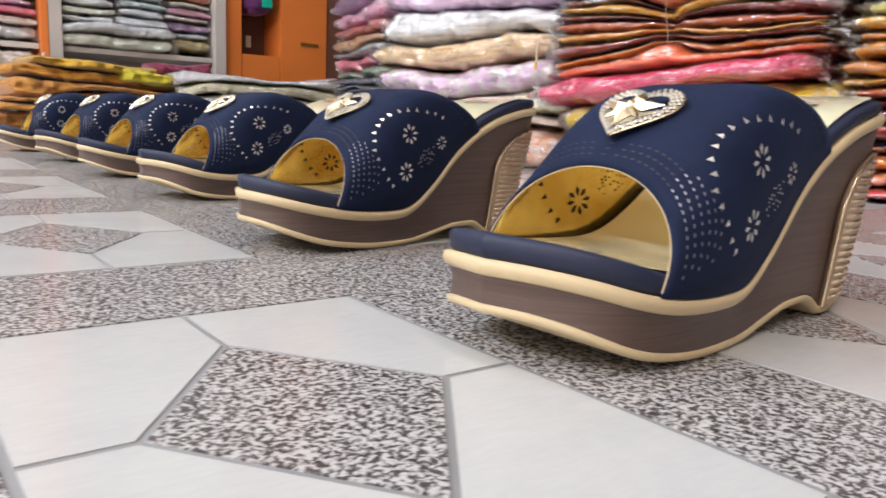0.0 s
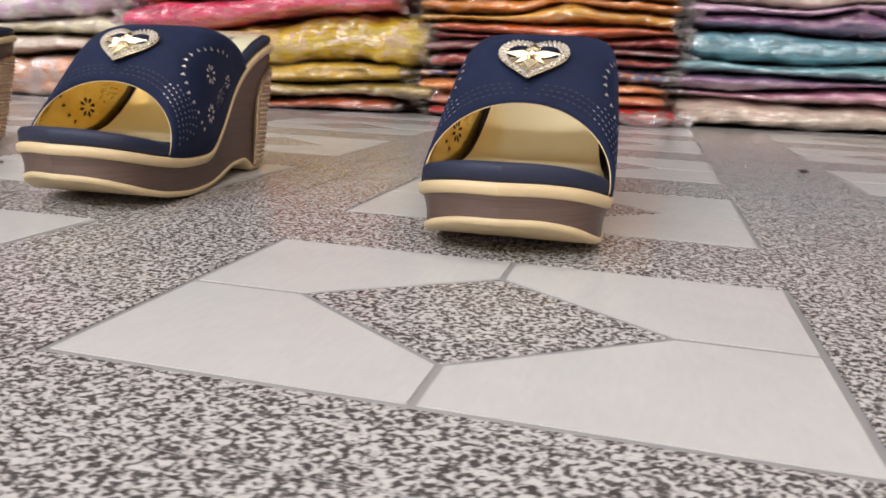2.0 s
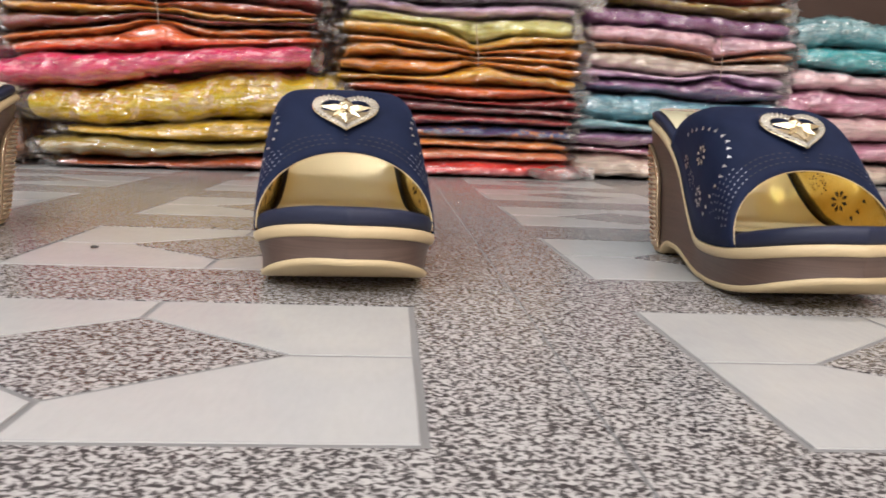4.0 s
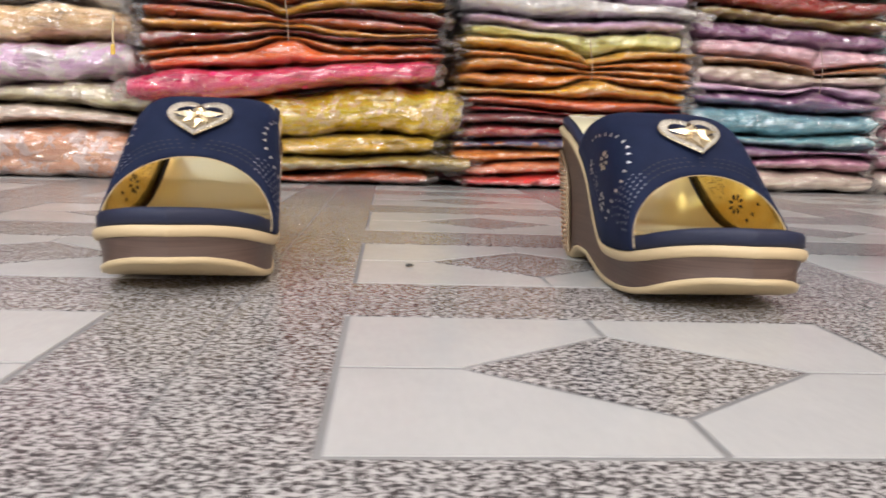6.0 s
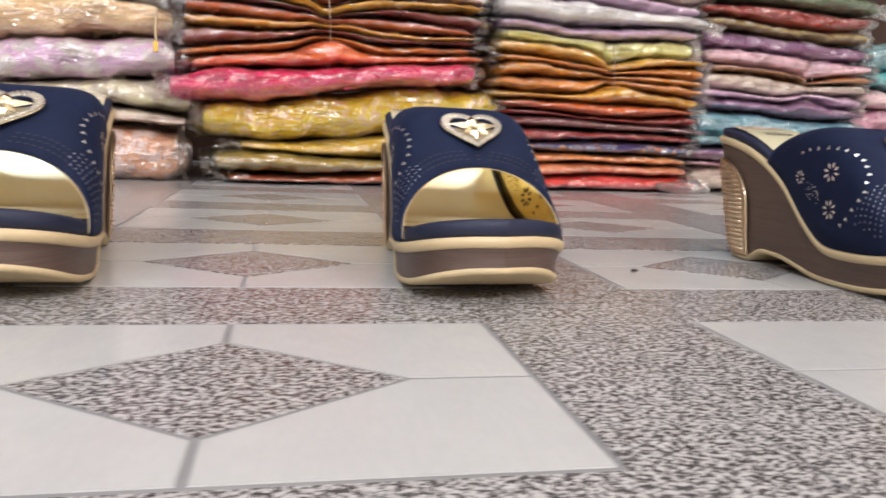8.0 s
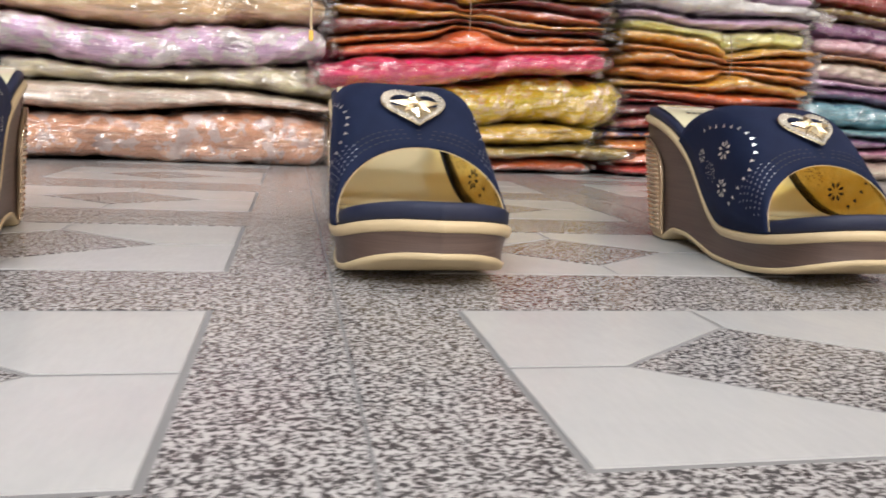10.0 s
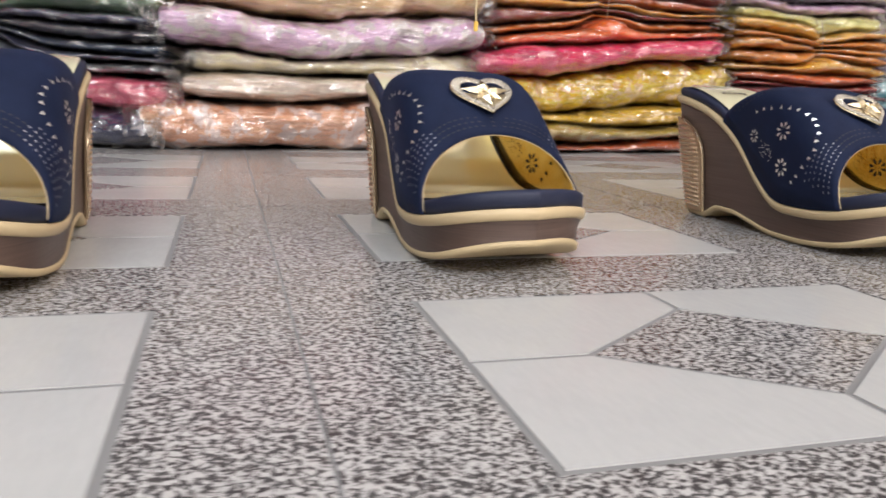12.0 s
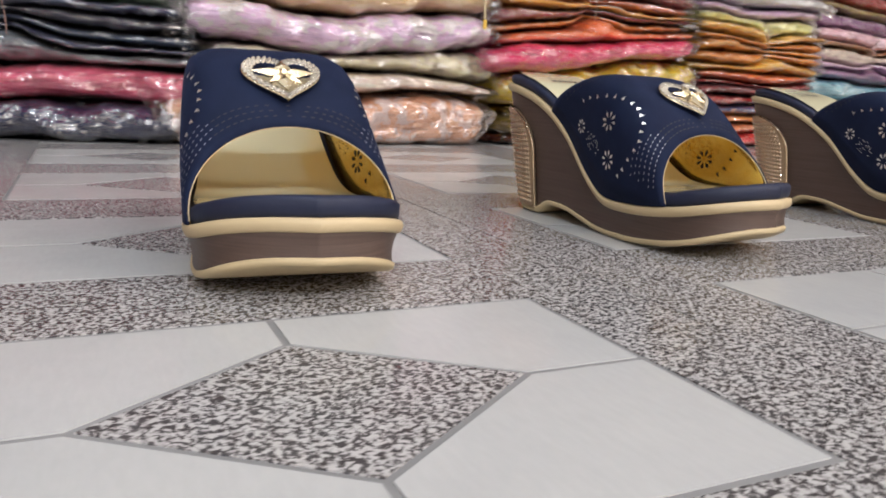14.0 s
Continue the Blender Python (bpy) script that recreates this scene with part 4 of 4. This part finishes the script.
pale = [(0.035, WHITE, "white folded cloth in a clear bag"), (0.035, CREAMY, "cream folded cloth in a clear bag"), (0.035, WHITE, "white folded cloth in a clear bag"), (0.04, (0.6, 0.25, 0.28), "rose folded cloth in a clear bag"), (0.05, BLUSH, "pink folded cloth in a clear bag"), (0.05, WHITE, "white folded cloth in a clear bag"), (0.05, ROSE, "rose folded cloth in a clear bag")]
minty = [(0.04, WHITE, "white folded cloth in a clear bag"), (0.035, MINT, "pale mint folded cloth in a clear bag"), (0.035, (0.45, 0.52, 0.50), "grey mint folded cloth in a clear bag"), (0.04, MINT, "mint folded cloth in a clear bag"), (0.05, WHITE, "white folded cloth in a clear bag"), (0.05, STEEL, "grey folded cloth in a clear bag")]
mixed = [(0.05, (0.30, 0.24, 0.06), "olive folded cloth in a clear bag"), (0.03, WHITE, "white folded cloth in a clear bag"), (0.04, GRAPE, "dark purple folded cloth in a clear bag"), (0.035, BLUSH, "peach pink folded cloth in a clear bag"), (0.03, MAUVE, "mauve folded cloth in a clear bag"), (0.03, CREAMY, "cream folded cloth in a clear bag"), (0.05, BROWN, "brown folded cloth in a clear bag"), (0.04, PEACH, "peach folded cloth in a clear bag")]
varied = [(0.05, WHITE, "white folded cloth in a clear bag"), (0.04, BLUSH, "pale pink folded cloth in a clear bag"), (0.035, ROSE, "rose folded cloth in a clear bag"), (0.03, LILAC, "lilac folded cloth in a clear bag"), (0.03, STEEL, "grey folded cloth in a clear bag"), (0.03, (0.05, 0.2, 0.16), "green folded cloth in a clear bag"), (0.03, WHITE, "white folded cloth in a clear bag"), (0.03, TEAL, "teal folded cloth in a clear bag"), (0.04, OLIVE, "olive folded cloth in a clear bag")]
stack((-3.20, 0.56), 90, 0.20, pale, 21, group="shelf stacks", base=0.42, depth=0.32)
stack((-3.20, 0.77), 90, 0.20, minty, 22, group="shelf stacks", base=0.42, depth=0.32)
stack((-3.20, 0.98), 90, 0.19, mixed, 23, group="shelf stacks", base=0.34, depth=0.32)
stack((-3.20, 0.12), 90, 0.34, varied, 24, group="shelf stacks", base=0.33, depth=0.32)
heap = [(0.05, CREAMY, "loose clear plastic bag of cream cloth"), (0.05, WHITE, "loose clear plastic bag of white cloth")]
stack((-3.17, 0.56), 90, 0.42, heap, 25, group="shelf stacks", base=0.322, depth=0.30, wave=0.02)

GOLDEN = (0.23, 0.115, 0.012)
golden = [(0.045, (0.17, 0.075, 0.008), "ochre folded cloth lying loose on the floor", {"style": "bare", "x0": -0.03}), (0.040, GOLDEN, "mustard folded cloth lying loose in a pile", {"style": "bare", "x0": -0.02}), (0.040, (0.20, 0.095, 0.010), "ochre folded cloth lying loose in a pile", {"style": "bare", "x0": 0.0}),
          (0.035, (0.28, 0.15, 0.06), "tan folded cloth lying loose in a pile", {"style": "bare", "x0": 0.03}), (0.040, GOLDEN, "mustard folded cloth lying loose in a pile", {"style": "bare", "x0": 0.02, "x1": 0.60, "front": 0.02}), (0.036, (0.27, 0.17, 0.02), "mustard yellow cloth draped on top of a pile", {"style": "bare", "x0": 0.08, "x1": 0.46})]
stack((-2.46, 0.25), 90, 0.62, golden, 31, depth=0.40, group="loose cloth pile", wave=0.030)
stack((-2.42, 0.60), 98, 0.26, [(0.040, (0.27, 0.23, 0.03), "lime yellow folded cloth on the mustard pile", {"style": "bare"})], 32, depth=0.2, group="loose cloth pile", wave=0.03, base=0.165)
stack((-2.62, 0.76), 95, 0.22, [(0.075, (0.09, 0.012, 0.03), "wine red cloth bunched on the pile", {"style": "bare"})], 33, depth=0.2, group="loose cloth pile", wave=0.03, base=0.20)
stack((-2.25, 0.72), 80, 0.55, [(0.05, WHITE, "white cloth in loose clear plastic on the floor"), (0.045, (0.62, 0.68, 0.62), "pale green cloth in loose clear plastic"), (0.04, WHITE, "white cloth in loose clear plastic"), (0.04, (0.45, 0.42, 0.30), "khaki cloth in loose clear plastic"), (0.035, (0.70, 0.60, 0.74), "pale lilac cloth in loose clear plastic")], 34, depth=0.34, group="loose plastic pile", wave=0.024)


# ---- small things ----
lace = thing("ribbon_tag", pose(-0.911, 0.975, 0.205), "small brass tag hanging on a pale ribbon", "tag")
vs, fs = tube([(0.0, 0.004, 0.060), (0.001, -0.004, 0.045), (0.0, -0.006, 0.025), (0.001, -0.006, 0.010)], 0.0020, 6)
put("ribbon", mesh_of("ribbon", vs, fs, M_CREAM), lace, "pale satin ribbon")
put("tag_plate", from_bm("tag_plate", box_data(-0.003, 0.004, -0.009, -0.006, -0.006, 0.010, 0.001), M_BRASS), lace, "brass plate")


def crumb(x, y, size, seed, mat, words, kind_of):
    rnd = random.Random(seed)
    bm = bmesh.new()
    bmesh.ops.create_icosphere(bm, subdivisions=2, radius=size)
    for v in bm.verts:
        v.co = Vector((v.co.x * 1.5, v.co.y, v.co.z * 0.5)) * rnd.uniform(0.75, 1.15)
    low = min(v.co.z for v in bm.verts)
    for v in bm.verts:
        v.co.z -= low
    tagged(put("floor_crumb", from_bm("floor_crumb", bm, mat), m=pose(x, y, 0.0)), words, kind_of)


crumb(-0.455, 0.231, 0.0020, 1, M_PRINT, "tiny dark crumb lying on the floor", "crumb")
crumb(0.212, 0.551, 0.0034, 2, M_PRINT, "tiny dark crumb lying on the floor", "crumb")
crumb(-0.400, 0.345, 0.0012, 3, M_PRINT, "tiny dark crumb lying on the floor", "crumb")

scrap = thing("plastic_scrap", pose(0.05, 1.085, 0), "crumpled clear plastic scrap on the floor by the packets", "plastic scrap")
bm = bmesh.new()
bmesh.ops.create_icosphere(bm, subdivisions=4, radius=0.03)
for v in bm.verts:
    k = 1 + 0.35 * noise.noise(v.co * 60)
    v.co = Vector((v.co.x * 1.6 * k, v.co.y * k, (v.co.z + 0.03) * 0.42 * k))
put("crumpled_film", from_bm("crumpled_film", bm, M_FILM, True), scrap)

# clear plastic heaped at the foot of the shelves, and an orange crate beside it
stack((-3.05, 0.02), 90, 0.42, [(0.10, WHITE, "loose clear plastic bag heaped on the floor"), (0.09, CREAMY, "loose clear plastic bag with pale cloth"), (0.08, BLUSH, "loose clear plastic bag with pink cloth")], 41, depth=0.4, group="plastic heap", wave=0.03)
tagged(slab("low_bench", -2.98, -2.70, -0.20, 0.28, -0.0005, 0.075, M_ORANGE, 0.006), "low orange laminate bench on the floor", "bench")


# ---- patterned floor: pieces with narrow joints ----
def inset_polygon(pts, g):
    """A convex outline (counter-clockwise) moved inwards, by g metres or a value for each edge."""
    n = len(pts)
    gs = g if isinstance(g, (list, tuple)) else [g] * n
    lines = []
    for i in range(n):
        (x0, y0), (x1, y1) = pts[i], pts[(i + 1) % n]
        dx, dy = x1 - x0, y1 - y0
        ln = math.hypot(dx, dy)
        nx, ny = -dy / ln, dx / ln
        lines.append((nx, ny, nx * x0 + ny * y0 + gs[i]))
    out = []
    for i in range(n):
        a, b = lines[i - 1], lines[i]
        det = a[0] * b[1] - a[1] * b[0]
        out.append(((a[2] * b[1] - a[1] * b[2]) / det, (a[0] * b[2] - a[2] * b[0]) / det))
    return out


def outlines():
    """Name, material and outline of the nine pieces of a unit."""
    g, h, e = 0.0016, 0.0006, 0.0004
    res = []
    for sx, sy in ((1, 1), (-1, 1), (-1, -1), (1, -1)):
        p = [(0, DD), (DC, 0), (RA, 0), (RA, RB), (0, RB)]
        p = [(x * sx, y * sy) for x, y in p]
        if sx * sy < 0:
            p = p[::-1]
        res.append(("pale_panel", M_LIGHT, inset_polygon(p, g)))
    res.append(("speckled_diamond", M_DARK, inset_polygon([(DC, 0), (0, DD), (-DC, 0), (0, -DD)], g * 0.8)))
    X, Y = TX / 2, TY / 2
    for q in ([(RA, -RB), (X, -Y), (X, Y), (RA, RB)], [(RA, RB), (X, Y), (-X, Y), (-RA, RB)], [(-RA, RB), (-X, Y), (-X, -Y), (-RA, -RB)], [(-RA, -RB), (-X, -Y), (X, -Y), (RA, -RB)]):
        res.append(("speckled_border", M_DARK, inset_polygon(q, [e, h, e, g])))
    return res


def prism(pts, x=0.0, y=0.0, low=-0.0009, high=-0.0004):
    n = len(pts)
    vs = [(px + x, py + y, low) for px, py in pts] + [(px + x, py + y, high) for px, py in pts]
    fs = [tuple(range(n, 2 * n))]
    for i in range(n):
        j = (i + 1) % n
        fs.append((i, j, n + j, n + i))
    return vs, fs


floor = tagged(new("floor"), "pale and speckled patterned tile floor, slightly glossy", "floor", kind="structure")
SHAPES = outlines()
UNIT = [(nm, mat, mesh_of(nm, *prism(pts), mat, smooth=False)) for nm, mat, pts in SHAPES]
NEAR = [(i, j) for i in range(-5, 2) for j in range(-1, 3)]
for i, j in NEAR:
    for nm, mat, me in UNIT:
        put(nm, me, floor, m=pose(i * TX, j * TY, 0))
rest = {"pale": ([], []), "speckled": ([], [])}
for i in range(-11, 9):
    for j in range(-20, 7):
        if (i, j) in NEAR or not -4.0 < i * TX < 2.85 or not -5.1 < j * TY < 1.55:
            continue
        for nm, mat, pts in SHAPES:
            vs, fs = prism(pts, i * TX, j * TY)
            allv, allf = rest["pale" if mat is M_LIGHT else "speckled"]
            o = len(allv)
            allv.extend(vs)
            allf.extend(tuple(o + k for k in f) for f in fs)
for nm, mat in (("pale", M_LIGHT), ("speckled", M_DARK)):
    ob = put(nm + "_panels", mesh_of(nm + "_panels", *rest[nm], mat, smooth=False), floor)
    ob["kind"] = "stuff"
